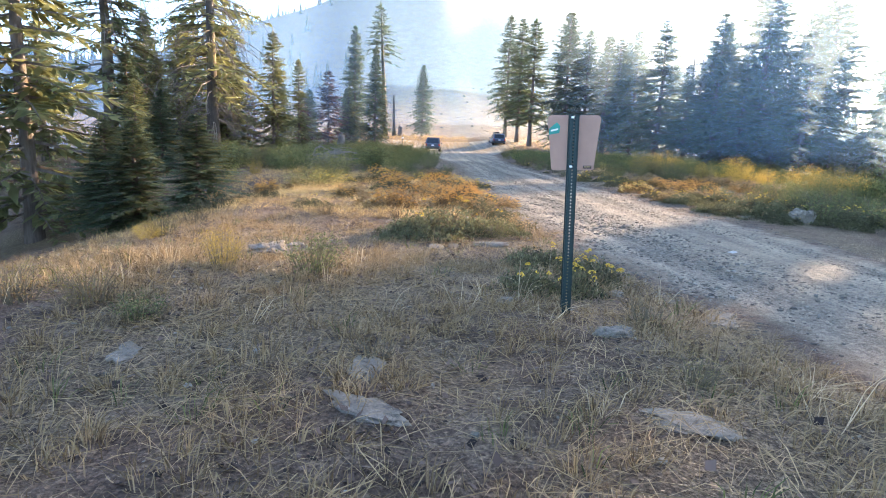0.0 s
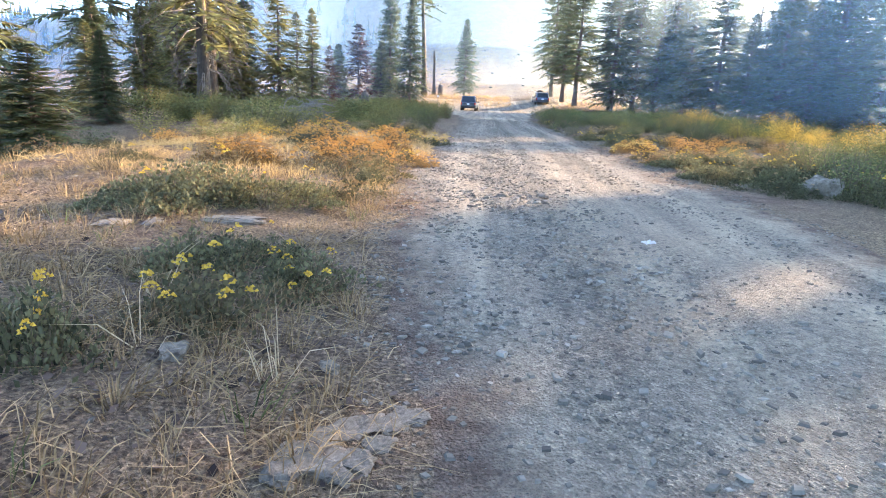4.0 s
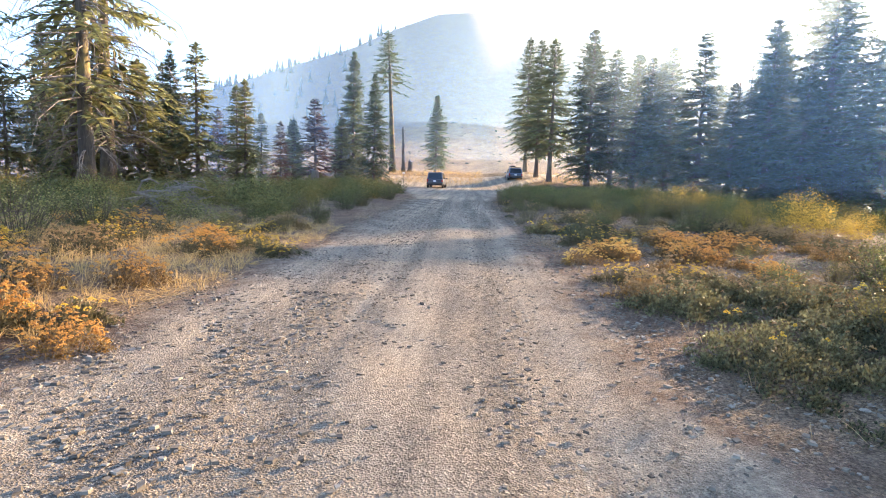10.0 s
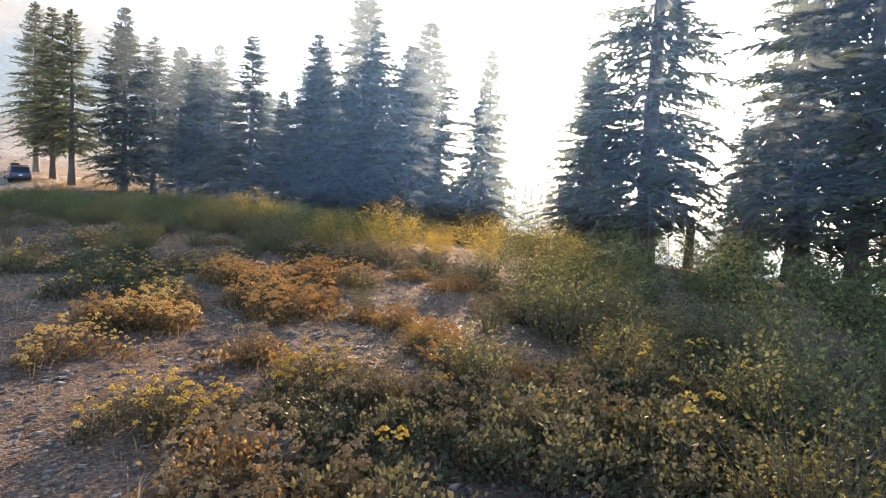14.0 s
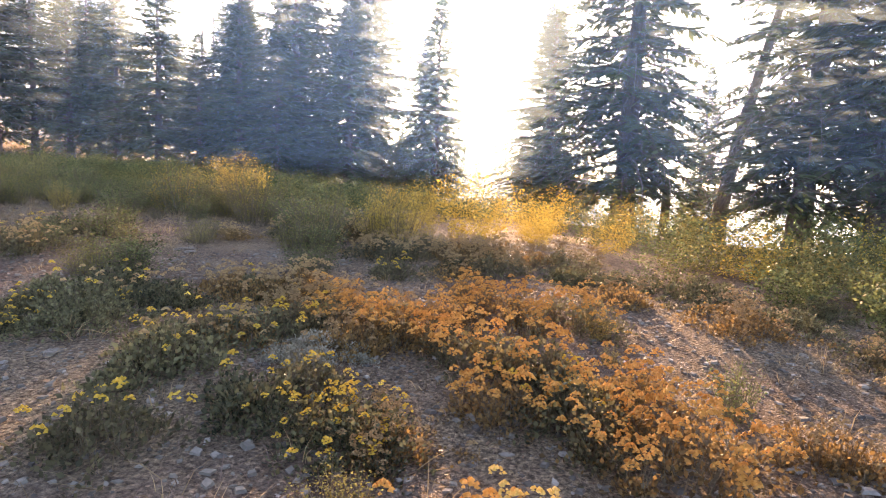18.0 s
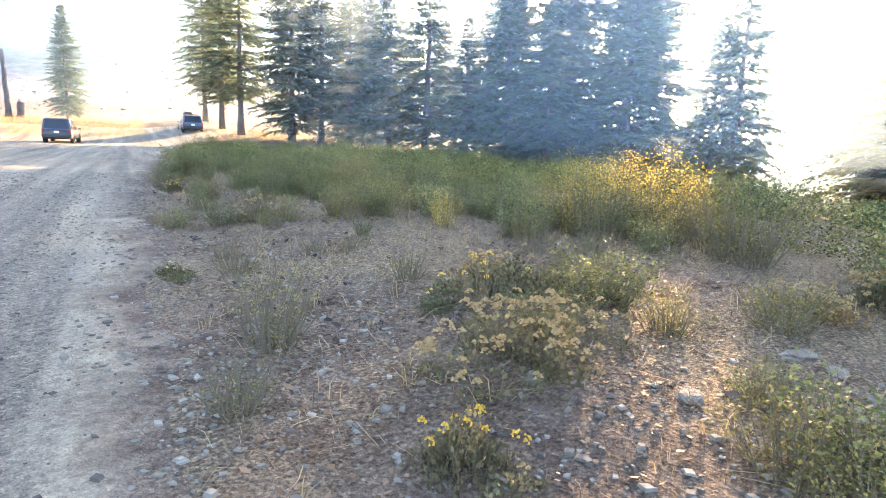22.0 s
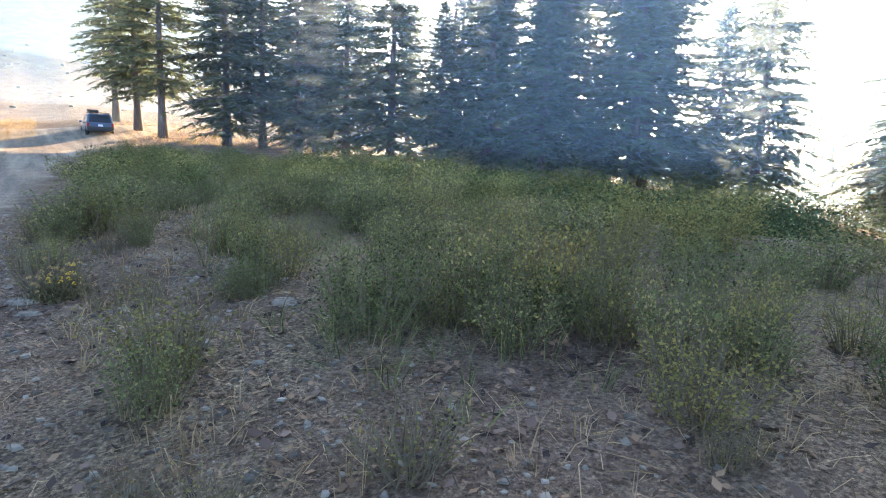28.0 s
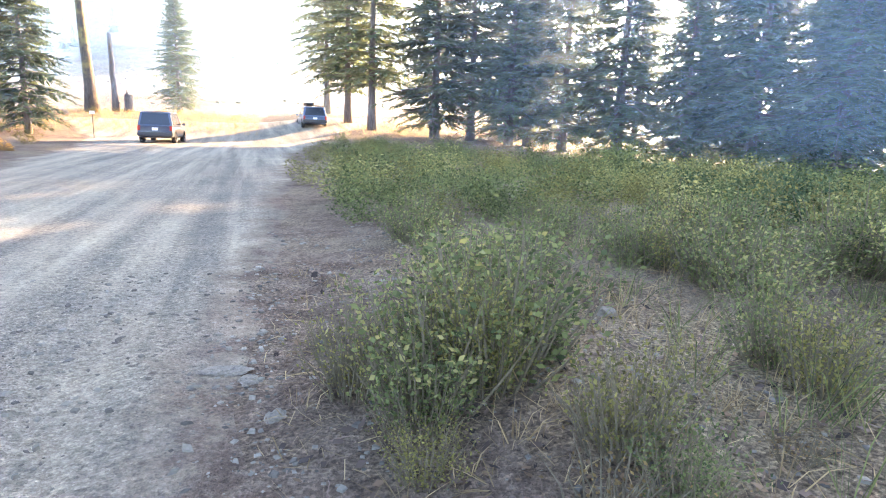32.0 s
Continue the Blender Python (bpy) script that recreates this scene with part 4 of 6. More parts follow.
def snag(name, x, y, h, r, label, top=0.55, seed=1, lean=0.0):
    rnd = random.Random(seed)
    hp = Heap()
    n = 8
    pts = [(lean * h * k / n + rnd.uniform(-.04, .04), rnd.uniform(-.04, .04), h * k / n - (.3 if k == 0 else 0)) for k in range(n + 1)]
    hp.tube(pts, [r * 1.3] + [r * (1 - (1 - top) * k / n) * rnd.uniform(.92, 1.06) for k in range(1, n + 1)], 10)
    for k in range(5):
        a = rnd.uniform(0, 6.28)
        b = Vector(pts[-1]) + Vector((math.cos(a), math.sin(a), 0)) * r * .3
        hp.tube([b - Vector((0, 0, .2)), b + Vector((0, 0, rnd.uniform(.1, .5)))], [r * .25, .01], 5)
    ob = new(name, hp.mesh(name, BARK, True))
    ob.matrix_basis = pose(x, y, ground_z(x, y))
    return tagged(ob, label, "dead tree")


snag("tree_snag", -7.1, 97.6, 6.3, .27, "dark burnt dead trunk with no limbs", .6, 1, -.02)
snag("tree_stump", -6.1, 97.8, 1.5, .42, "broken dark stump beside a dead trunk", .8, 2)
snag("tree_snag", 27.6, 68.5, 14.6, .16, "bare grey dead trunk among the firs", .2, 3)
snag("tree_snag", 28.8, 69.3, 14.4, .16, "bare grey dead trunk among the firs", .2, 4, .02)
snag("tree_stump", -10.5, 61, 1.5, .45, "broken grey stump in the brush", .7, 6)


def bent_snag(x, y):
    hp = Heap()
    hp.tube([(0, 0, -.3), (.02, 0, 1.6), (0.0, .03, 3.0)], [.30, .25, .22], 9)
    hp.tube([(.1, 0, 2.7), (-.6, -.1, 3.3), (-1.6, -.15, 4.1), (-2.6, -.2, 4.9)], [.2, .19, .15, .06], 8)
    hp.tube([(0.0, 0, 2.85), (.12, 0, 3.12)], [.21, .1], 7)
    ob = new("tree_snag", hp.mesh("tree_snag", BARK, True))
    ob.matrix_basis = pose(x, y, ground_z(x, y), 0, 0, -35)
    return tagged(ob, "snapped dark trunk bent over at the top", "dead tree")


bent_snag(37.3, 33.6)


def trail_stake(x, y):
    root = new("marker_post")
    tagged(root, "thin metal marker post with a small white plate", "marker post")
    root.matrix_basis = pose(x, y, ground_z(x, y))
    hp = Heap()
    hp.tube([(0, 0, -.2), (0, 0, 1.5)], [.022, .02], 6)
    part("stake", hp.mesh("stake", STEEL_GREEN), root)
    part("plate", box_mesh("plate", .26, .012, .18, WHITE, .004, (0, -.025, 1.5)), root, "small white plate")
    return root


trail_stake(-5.1, 80.5)


# ---- parked cars ----
GLASS_DARK = plain("tinted_glass", (0.02, 0.024, 0.03), 0.08, 0, 0.05, 2, 0)
RUBBER = plain("tyre_rubber", (0.02, 0.02, 0.021), 0.85, 0, 0.2, 30, 0.1)
ALLOY = plain("alloy_rim", (0.55, 0.56, 0.58), 0.35, 0.8, 0.1, 20, 0)
LAMP_RED = plain("red_lamp_glass", (0.35, 0.02, 0.015), 0.2, 0, 0.1, 30, 0)
LAMP_CLEAR = plain("clear_lamp_glass", (0.7, 0.7, 0.72), 0.15, 0, 0.1, 30, 0)
TRIM = plain("black_trim", (0.025, 0.025, 0.028), 0.6, 0, 0.1, 30, 0)
PLATE = plain("number_plate", (0.7, 0.71, 0.74), 0.5, 0, 0.05, 30, 0)


def paint(name, colour):
    m, nt, bs = shader(name)
    dirt = ramp(nt, noise_of(nt, 2.5, 6, 0.6), [(0.4, colour), (0.8, tuple(c * .7 + .05 for c in colour))])
    nt.links.new(dirt, bs.inputs["Base Color"])
    bs.inputs["Roughness"].default_value, bs.inputs["Metallic"].default_value = 0.32, 0.35
    bs.inputs["Coat Weight"].default_value = 0.5
    return m


def car(name, label, length, width, high, colour, m, hood=0.30, gear=False):
    """A parked wagon that looks along +y; its origin is on the ground under the middle of the rear bumper."""
    root = new(name)
    tagged(root, label, "car", "cars parked by the road")
    root.matrix_basis = m
    col = paint(name + "_paint", colour)
    hw, sill, belt = width / 2, 0.28, high * 0.56
    L = length
    # stations along the body: y, bottom, shoulder height, half width factor
    body = Heap()
    stations = [(0.0, .42, belt * .90, .90), (.06, .34, belt * .97, .97), (.35, sill, belt, 1.0), (L * .3, sill, belt, 1.0), (L * .62, sill, belt * .98, 1.0), (L * .72, sill, belt * .93, 1.0), (L * .93, sill, belt * .84, .95), (L * .985, .36, belt * .74, .86), (L, .42, belt * .66, .78)]
    n = 12
    for y, b, t, w in stations:
        h = t - b
        ring = [(-.80, 0), (-.96, .10), (-1, .35), (-1, .62), (-.98, .82), (-.90, 1.0), (.90, 1.0), (.98, .82), (1, .62), (1, .35), (.96, .10), (.80, 0)]
        body.v += [(u * hw * w, y, b + v * h) for u, v in ring]
    for i in range(len(stations) - 1):
        body.f += [(i * n + j, i * n + (j + 1) % n, (i + 1) * n + (j + 1) % n, (i + 1) * n + j) for j in range(n)]
    body.f += [tuple(range(n)), tuple(reversed(range((len(stations) - 1) * n, len(stations) * n)))]
    ob = part("body", body.mesh("body", col, True), root)
    bv = ob.modifiers.new("soft", "BEVEL")
    bv.width, bv.segments, bv.limit_method = 0.02, 2, "ANGLE"
    # the cabin, drawn in towards the roof
    cab = Heap()
    y0, y1, y2, y3 = 0.06, 0.30, L * .50, L * (1 - hood)
    low, up = belt - .02, high - .06
    prof = [(y0, low), (y1, up), (y1 + .25, high), (y2 - .2, high), (y2, up), (y3, low)]
    for side, k in ((-1, 0), (1, 6)):
        for y, z in prof:
            f = 0.96 - 0.15 * (z - low) / (high - low)
            cab.v.append((side * hw * f, y, z))
    cab.f += [(0, 1, 2, 3, 4, 5), (11, 10, 9, 8, 7, 6)] + [(i, i + 6, i + 7, i + 1) for i in range(5)]
    ob = part("cabin", cab.mesh("cabin", col), root)
    bv = ob.modifiers.new("soft", "BEVEL")
    bv.width, bv.segments = 0.035, 3

    def pane(pts, nm, lab=""):
        hp = Heap()
        hp.add(pts, [tuple(range(len(pts)))])
        g = part(nm, hp.mesh(nm, GLASS_DARK), root, lab)
        sd = g.modifiers.new("thick", "SOLIDIFY")
        sd.thickness, sd.offset = 0.012, 0

    def on(side, y, z, out=.008):
        f = 0.96 - 0.15 * (z - low) / (high - low)
        return (side * (hw * f + out), y, z)

    def back(u, v):
        z = low + (up - low) * v
        f = (0.96 - 0.15 * (z - low) / (high - low)) * u
        return (hw * f, y0 + (y1 - y0) * v - .012, z)

    def front(u, v):
        z = low + (up - low) * v
        f = (0.96 - 0.15 * (z - low) / (high - low)) * u
        return (hw * f, y3 + (y2 - y3) * v + .012, z)
    pane([back(-.86, .10), back(.86, .10), back(.84, .93), back(-.84, .93)], "rear_window", "dark tinted rear window")
    pane([front(.90, .06), front(-.90, .06), front(-.88, .95), front(.88, .95)], "windscreen")
    zt, zb = up - .03, belt + .05
    for s in (-1, 1):
        for a, b, a2, b2 in ((.34, L * .26, .42, L * .26), (L * .28, L * .43, L * .28, L * .43), (L * .45, y3 - .42, L * .45, y2 + .0)):
            pts = [on(s, a, zb), on(s, b, zb), on(s, b2, zt), on(s, a2, zt)]
            pane(pts if s > 0 else pts[::-1], "side_window")
    part("rear_bumper", box_mesh("rear_bumper", width * .97, .16, .22, TRIM, .04, (0, .0, .50)), root, "dark plastic bumper")
    part("front_bumper", box_mesh("front_bumper", width * .86, .16, .22, TRIM, .04, (0, L - .02, .48)), root)
    part("number_plate", box_mesh("number_plate", .31, .015, .15, PLATE, .004, (0, -.015, belt * .80)), root, "pale number plate")
    for s in (-1, 1):
        part("tail_lamp", box_mesh("tail_lamp", .17, .10, .30, LAMP_RED, .03, (s * hw * .86, .035, belt * .83)), root, "red tail lamp")
        part("head_lamp", box_mesh("head_lamp", .34, .10, .14, LAMP_CLEAR, .03, (s * hw * .62, L - .05, belt * .62)), root)
        mir = part("wing_mirror", box_mesh("wing_mirror", .20, .10, .14, col, .03, (s * (hw + .10), y3 - .42, belt + .10)), root)
        rail = Heap()
        rail.tube([(s * hw * .70, .45, high + .0), (s * hw * .70, .55, high + .06), (s * hw * .72, y2 - .45, high + .06), (s * hw * .72, y2 - .35, high + .0)], [.016] * 4, 6)
        part("roof_rail", rail.mesh("roof_rail", TRIM), root)
        for wy in (.82, L - .92):
            r, wd = .355, .22
            prof_t = [(r * .62, 0), (r * .92, 0), (r, .03), (r, wd - .03), (r * .92, wd), (r * .62, wd)]
            hp, seg = Heap(), 24
            for j in range(seg):
                a = 2 * math.pi * j / seg
                hp.v += [((hw - wd + .01 + v) * s, wy + q * math.cos(a), r + q * math.sin(a)) for q, v in prof_t]
            hp.f += [(6 * j + k, 6 * j + (k + 1) % 6, 6 * ((j + 1) % seg) + (k + 1) % 6, 6 * ((j + 1) % seg) + k) for j in range(seg) for k in range(6)]
            wheel = part("wheel", hp.mesh("wheel", RUBBER, True), root, "black tyre on an alloy rim")
            rim, xo = Heap(), (hw - .03) * s
            rim.v.append((xo, wy, r))
            for j in range(20):
                a = 2 * math.pi * j / 20
                q = r * .64 * (1 if j % 4 < 3 else .96)
                rim.v += [(xo + (.0 if j % 4 < 2 else -.03 * s), wy + q * math.cos(a), r + q * math.sin(a))]
            rim.f += [(0, 1 + j, 1 + (j + 1) % 20) for j in range(20)]
            part("rim", rim.mesh("rim", ALLOY), wheel, "silver alloy rim")
    if gear:
        for k, yy in enumerate((.75, 1.75)):
            part("cross_bar", box_mesh("cross_bar", width * .78, .06, .03, TRIM, .01, (0, yy, high + .085)), root)
        part("roof_load", box_mesh("roof_load", .62, 1.75, .16, TRIM, .05, (-.32, 1.2, high + .18)), root, "long dark load strapped to the roof")
    else:
        part("spoiler", box_mesh("spoiler", width * .72, .16, .035, col, .012, (0, .30, high - .02)), root)
    return root


def parked(x, y, turn):
    return pose(x, y, ground_z(x, y) + 0.005, 0, 0, turn)


car("parked_suv", "dark blue grey older sport utility car parked on gravel", 4.6, 1.86, 1.74, (0.035, 0.045, 0.07), parked(-1.15, 76.2, -3), 0.27)
car("parked_wagon", "blue wagon car with a load on its roof rails", 4.7, 1.80, 1.58, (0.05, 0.09, 0.16), parked(8.45, 85.4, 2), 0.30, True)

# ---- shrubs ----
def speck(hp, c, r, rnd, flat=0.7):
    """A small four-sided cap, one floret of a flower head."""
    k, a = len(hp.v), rnd.uniform(0, 1.57)
    for q in range(4):
        j = r * rnd.uniform(.75, 1.25)
        hp.v.append((c[0] + math.cos(a + q * 1.571) * j, c[1] + math.sin(a + q * 1.571) * j, c[2] + rnd.uniform(-.2, .1) * r))
    hp.v.append((c[0], c[1], c[2] + r * flat))
    hp.f += [(k + q, k + (q + 1) % 4, k + 4) for q in range(4)]


def stalk(hp, p0, p1, w):
    """A thin three-sided stalk."""
    d = (p1 - p0).orthogonal().normalized() * w
    e = d.cross((p1 - p0).normalized())
    k = len(hp.v)
    hp.v += [tuple(p0 + d), tuple(p0 - d * .5 + e * .87), tuple(p0 - d * .5 - e * .87), tuple(p1)]
    hp.f += [(k, k + 1, k + 3), (k + 1, k + 2, k + 3), (k + 2, k, k + 3)]


def mound(name, label, seed, leaves, heads, amount=70, size=0.55, high=0.30, dense=2000, wide=.034):
    """A low cushion of small leaves with flower heads standing over it on thin stalks."""
    rnd = random.Random(seed)
    root = new(name)
    tagged(root, label, "shrub", "flowering mounds")
    fol, st, hd = Heap(), Heap(), Heap()
    lob = [(rnd.uniform(0, 6.28), rnd.uniform(.12, .32)) for _ in range(3)]
    tufts = [(rnd.uniform(0, 6.28), math.sqrt(rnd.random()), rnd.uniform(.55, 1.15)) for _ in range(46)]

    def skirt(a):
        return size * (1 + sum(w * math.cos((i + 2) * a + p) for i, (p, w) in enumerate(lob)) * .8)

    def top(u, g):
        return high * (1 - .75 * u ** 2.4) * g
    for k in range(dense):
        a, u, g = rnd.choice(tufts)
        c = Vector((skirt(a) * u * math.cos(a), skirt(a) * u * math.sin(a), 0))
        spread = abs(rnd.gauss(0, .075))
        b = rnd.uniform(0, 6.28)
        p = c + Vector((math.cos(b) * spread, math.sin(b) * spread, max(.008, top(u, g) * rnd.random() ** .6 - spread * .5)))
        way = Vector((math.cos(b) * .6 + rnd.uniform(-.5, .5), math.sin(b) * .6 + rnd.uniform(-.5, .5), rnd.uniform(.1, 1.3))).normalized()
        ln = rnd.uniform(.016, .042)
        side = way.cross(Vector((rnd.uniform(-1, 1), rnd.uniform(-1, 1), .6))).normalized() * ln * .34
        fol.leaf(p, way * ln, side)
    for a, u, g in tufts:
        for q in range(3):
            r = skirt(a) * u
            p0 = Vector((r * .7 * math.cos(a), r * .7 * math.sin(a), 0))
            p1 = Vector((r * math.cos(a) + rnd.uniform(-.05, .05), r * math.sin(a) + rnd.uniform(-.05, .05), top(u, g)))
            stalk(st, p0, p1, .004)
    for k in range(amount):
        a, u, g = rnd.choice(tufts)
        r = skirt(a) * u
        p0 = Vector((r * math.cos(a), r * math.sin(a), top(u, g) * .6))
        p1 = p0 + Vector((rnd.uniform(-.08, .08), rnd.uniform(-.08, .08), top(u, g) * .4 + rnd.uniform(.02, .12)))
        stalk(st, p0, p1, .002)
        rad = wide * rnd.uniform(.5, 1.1)
        for q in range(14):
            b, v = rnd.uniform(0, 6.28), math.sqrt(rnd.random()) * rad
            speck(hd, p1 + Vector((v * math.cos(b), v * math.sin(b), rad * .85 * (1 - (v / rad) ** 2))), rnd.uniform(.007, .0125), rnd, 1.0)
    tagged(part("foliage", fol.mesh("foliage", leaves), root), kind="stuff")
    tagged(part("stalkwork", st.mesh("stalkwork", STEM), root), kind="stuff")
    if amount:
        tagged(part("bloom", hd.mesh("bloom", heads), root), kind="stuff")
    return root


def brush(name, label, seed, leaves, high=0.9, size=0.5, stems=34, per=26, leaf=0.034, droop=.25):
    """An upright bush of many thin stems with small leaves."""
    rnd = random.Random(seed)
    root = new(name)
    tagged(root, label, "shrub", "brush beside the road")
    fol, st = Heap(), Heap()
    for k in range(stems):
        a, u = rnd.uniform(0, 6.28), math.sqrt(rnd.random())
        h = high * rnd.uniform(.55, 1.1) * (1 - .3 * u)
        b = Vector((math.cos(a) * u * size * .45, math.sin(a) * u * size * .45, 0))
        tip = Vector((math.cos(a) * u * size * rnd.uniform(.8, 1.2), math.sin(a) * u * size * rnd.uniform(.8, 1.2), h))
        mid = b.lerp(tip, .5) + Vector((rnd.uniform(-.05, .05), rnd.uniform(-.05, .05), .05 * h))
        st.tube([b, mid, tip], [.0075, .005, .002], 3)
        for j in range(per):
            s = .05 + .95 * rnd.random()
            p = b.lerp(mid, s * 2) if s < .5 else mid.lerp(tip, s * 2 - 1)
            c = rnd.uniform(0, 6.28)
            twig = Vector((math.cos(c), math.sin(c), rnd.uniform(-.1, .8)))
            p = p + twig * rnd.uniform(.0, .10)
            way = (twig + Vector((0, 0, rnd.uniform(-droop, .5)))).normalized()
            ln = leaf * rnd.uniform(.6, 1.5)
            side = way.cross(Vector((rnd.uniform(-1, 1), rnd.uniform(-1, 1), .5))).normalized() * ln * .3
            fol.leaf(p, way * ln, side)
    tagged(part("foliage", fol.mesh("foliage", leaves), root), kind="stuff")
    tagged(part("twigwork", st.mesh("twigwork", STEM), root), kind="stuff")
    return root


def cushion(name, label, seed, leaves, size=0.9, high=0.55, dense=2600, leaf=.036):
    """A dense rounded evergreen bush."""
    rnd = random.Random(seed)
    root = new(name)
    tagged(root, label, "shrub", "evergreen bushes")
    fol, st = Heap(), Heap()
    knobs = [(rnd.uniform(-.6, .6) * size, rnd.uniform(-.6, .6) * size, rnd.uniform(.35, .6)) for _ in range(9)]
    for k in range(dense):
        x, y, r = rnd.choice(knobs)
        a, b = rnd.uniform(0, 6.28), math.asin(rnd.uniform(.0, 1))
        n = Vector((math.cos(a) * math.cos(b), math.sin(a) * math.cos(b), math.sin(b)))
        p = Vector((x, y, 0)) + Vector((n.x * r * size, n.y * r * size, n.z * r * high * 1.9 * rnd.uniform(.75, 1.05)))
        way = (n * .5 + Vector((rnd.uniform(-1, 1), rnd.uniform(-1, 1), rnd.uniform(-.2, 1)))).normalized()
        ln = leaf * rnd.uniform(.7, 1.4)
        fol.leaf(p, way * ln, way.cross(n + Vector((.1, .2, .3))).normalized() * ln * .4)
    for k in range(24):
        x, y, r = rnd.choice(knobs)
        st.tube([(x * .3, y * .3, 0), (x, y, r * high)], [.012, .005], 4)
    tagged(part("foliage", fol.mesh("foliage", leaves), root), kind="stuff")
    tagged(part("twigwork", st.mesh("twigwork", STEM), root), kind="stuff")
    return root


ORANGE_LABEL, YELLOW_LABEL = "low dry mound with flower heads coloured orange as in sunlight", "low olive mound with yellow flower heads"
SHRUBS = {
    "orange": [mound("flower_mound", ORANGE_LABEL, 21, LEAF_RUST, HEAD_ORANGE_LIT, 120, .48, .34), mound("flower_mound", ORANGE_LABEL, 22, LEAF_DUSTY, HEAD_ORANGE_LIT, 130, .52, .33), mound("flower_mound", "low dry mound covered in golden flower heads", 20, LEAF_RUST, HEAD_GOLD, 130, .5, .35)],
    "yellow": [mound("flower_mound", YELLOW_LABEL, 23, LEAF_DUSTY, HEAD_YELLOW, 75, .5, .32, 3000), mound("flower_mound", YELLOW_LABEL, 24, LEAF_DARK, HEAD_YELLOW, 60, .55, .34, 3200)],
    "faded": [mound("dry_mound", "low brown mound with faded flower heads", 25, LEAF_DUSTY, HEAD_FADED, 90, .55, .28), mound("dry_mound", "low rusty mound with faded flower heads", 26, LEAF_RUST, HEAD_FADED, 110, .5, .26)],
    "dark": [mound("dark_mound", "low dark green cushion plant on stony soil", 27, LEAF_DARK, HEAD_FADED, 8, .55, .32, 4200), mound("dark_mound", "low dark green cushion plant with few yellow heads", 28, LEAF_DARK, HEAD_YELLOW, 3, .6, .29, 4200)],
    "small orange": [mound("flower_mound", ORANGE_LABEL, 61, LEAF_RUST, HEAD_ORANGE_LIT, 48, .27, .26, 1100), mound("flower_mound", ORANGE_LABEL, 62, LEAF_DUSTY, HEAD_ORANGE_LIT, 44, .29, .27, 1200)],
    "small yellow": [mound("flower_mound", YELLOW_LABEL, 63, LEAF_DUSTY, HEAD_YELLOW, 11, .28, .27, 1500, .036), mound("flower_mound", YELLOW_LABEL, 64, LEAF_DARK, HEAD_YELLOW, 8, .30, .25, 1600, .038)],
    "small faded": [mound("dry_mound", "low brown mound with faded flower heads", 65, LEAF_DUSTY, HEAD_FADED, 26, .29, .22, 1300), mound("dry_mound", "low rusty mound with faded flower heads", 66, LEAF_RUST, HEAD_FADED, 30, .27, .21, 1200)],
    "small dark": [mound("dark_mound", "low dark green cushion plant on stony soil", 67, LEAF_DARK, HEAD_FADED, 4, .30, .24, 1900), mound("dark_mound", "low dark green cushion plant with few yellow heads", 68, LEAF_DARK, HEAD_YELLOW, 2, .32, .22, 1900, .036)],
    "sage": [mound("sage_mound", "low pale grey green cushion plant", 29, LEAF_SAGE, HEAD_FADED, 8, .5, .28, 3600)],
    "green": [brush("brush_bush", "upright grey green bush with small leaves", 31, LEAF_GREEN, .75, .50, 48, 36, .030), brush("brush_bush", "upright grey green bush with small leaves", 32, LEAF_GREEN, .65, .58, 52, 34, .029), brush("brush_bush", "leafy olive green bush with thin stems", 33, LEAF_OLIVE, .7, .5, 48, 32, .027)],
    "gold": [brush("willow_bush", "tall bush with yellow autumn leaves", 34, LEAF_YELLOW, 1.35, .75, 64, 62, .029), brush("willow_bush", "tall bush with sparse golden leaves", 35, LEAF_YELLOW, 1.15, .8, 56, 50, .028)],
    "willow": [brush("willow_bush", "tall grey green bush with thin upright stems", 40, LEAF_GREEN, 1.25, .8, 60, 36, .030), brush("willow_bush", "tall olive bush with thin upright stems", 41, LEAF_OLIVE, 1.2, .75, 56, 34, .030)],
    "sallow": [brush("willow_bush", "leafy olive yellow bush with thin stems", 42, LEAF_SALLOW, .9, .6, 54, 40, .030), brush("willow_bush", "rounded yellowish green bush", 43, LEAF_SALLOW, .85, .62, 58, 38, .028)],
    "twiggy": [brush("dry_bush", "sparse dry twiggy bush with few leaves", 36, LEAF_RUST, .45, .38, 34, 7, .02), brush("dry_bush", "sparse olive bush with thin dry stems", 37, LEAF_OLIVE, .5, .35, 44, 12, .018)],
    "manzanita": [cushion("manzanita_bush", "dense bright green evergreen bush", 38, LEAF_BRIGHT), cushion("manzanita_bush", "dense dark green evergreen bush", 39, LEAF_BRIGHT, .8, .5)],
}
TRODDEN = [(-2.5, 2.2), (-1.9, 2.5), (-0.6, 3.6), (-0.3, 4.0), (0.7, 5.4), (1.1, 6.0), (1.7, 7.7), (2.0, 9.5), (2.1, 10.0), (2.6, 11.9), (2.6, 12.5), (3.1, 14.5), (3.6, 15.0), (3.9, 16.7), (4.0, 17.3), (4.0, 19.9), (3.9, 21.6), (3.9, 22.2), (4.0, 24.1), (4.1, 24.7), (3.9, 27.0), (3.7, 27.7), (3.6, 29.8), (3.6, 30.5), (4.0, 32.4), (4.2, 33.0), (4.3, 35.4), (4.1, 37.5), (4.0, 38.2), (3.9, 40.4), (3.8, 41.6)]


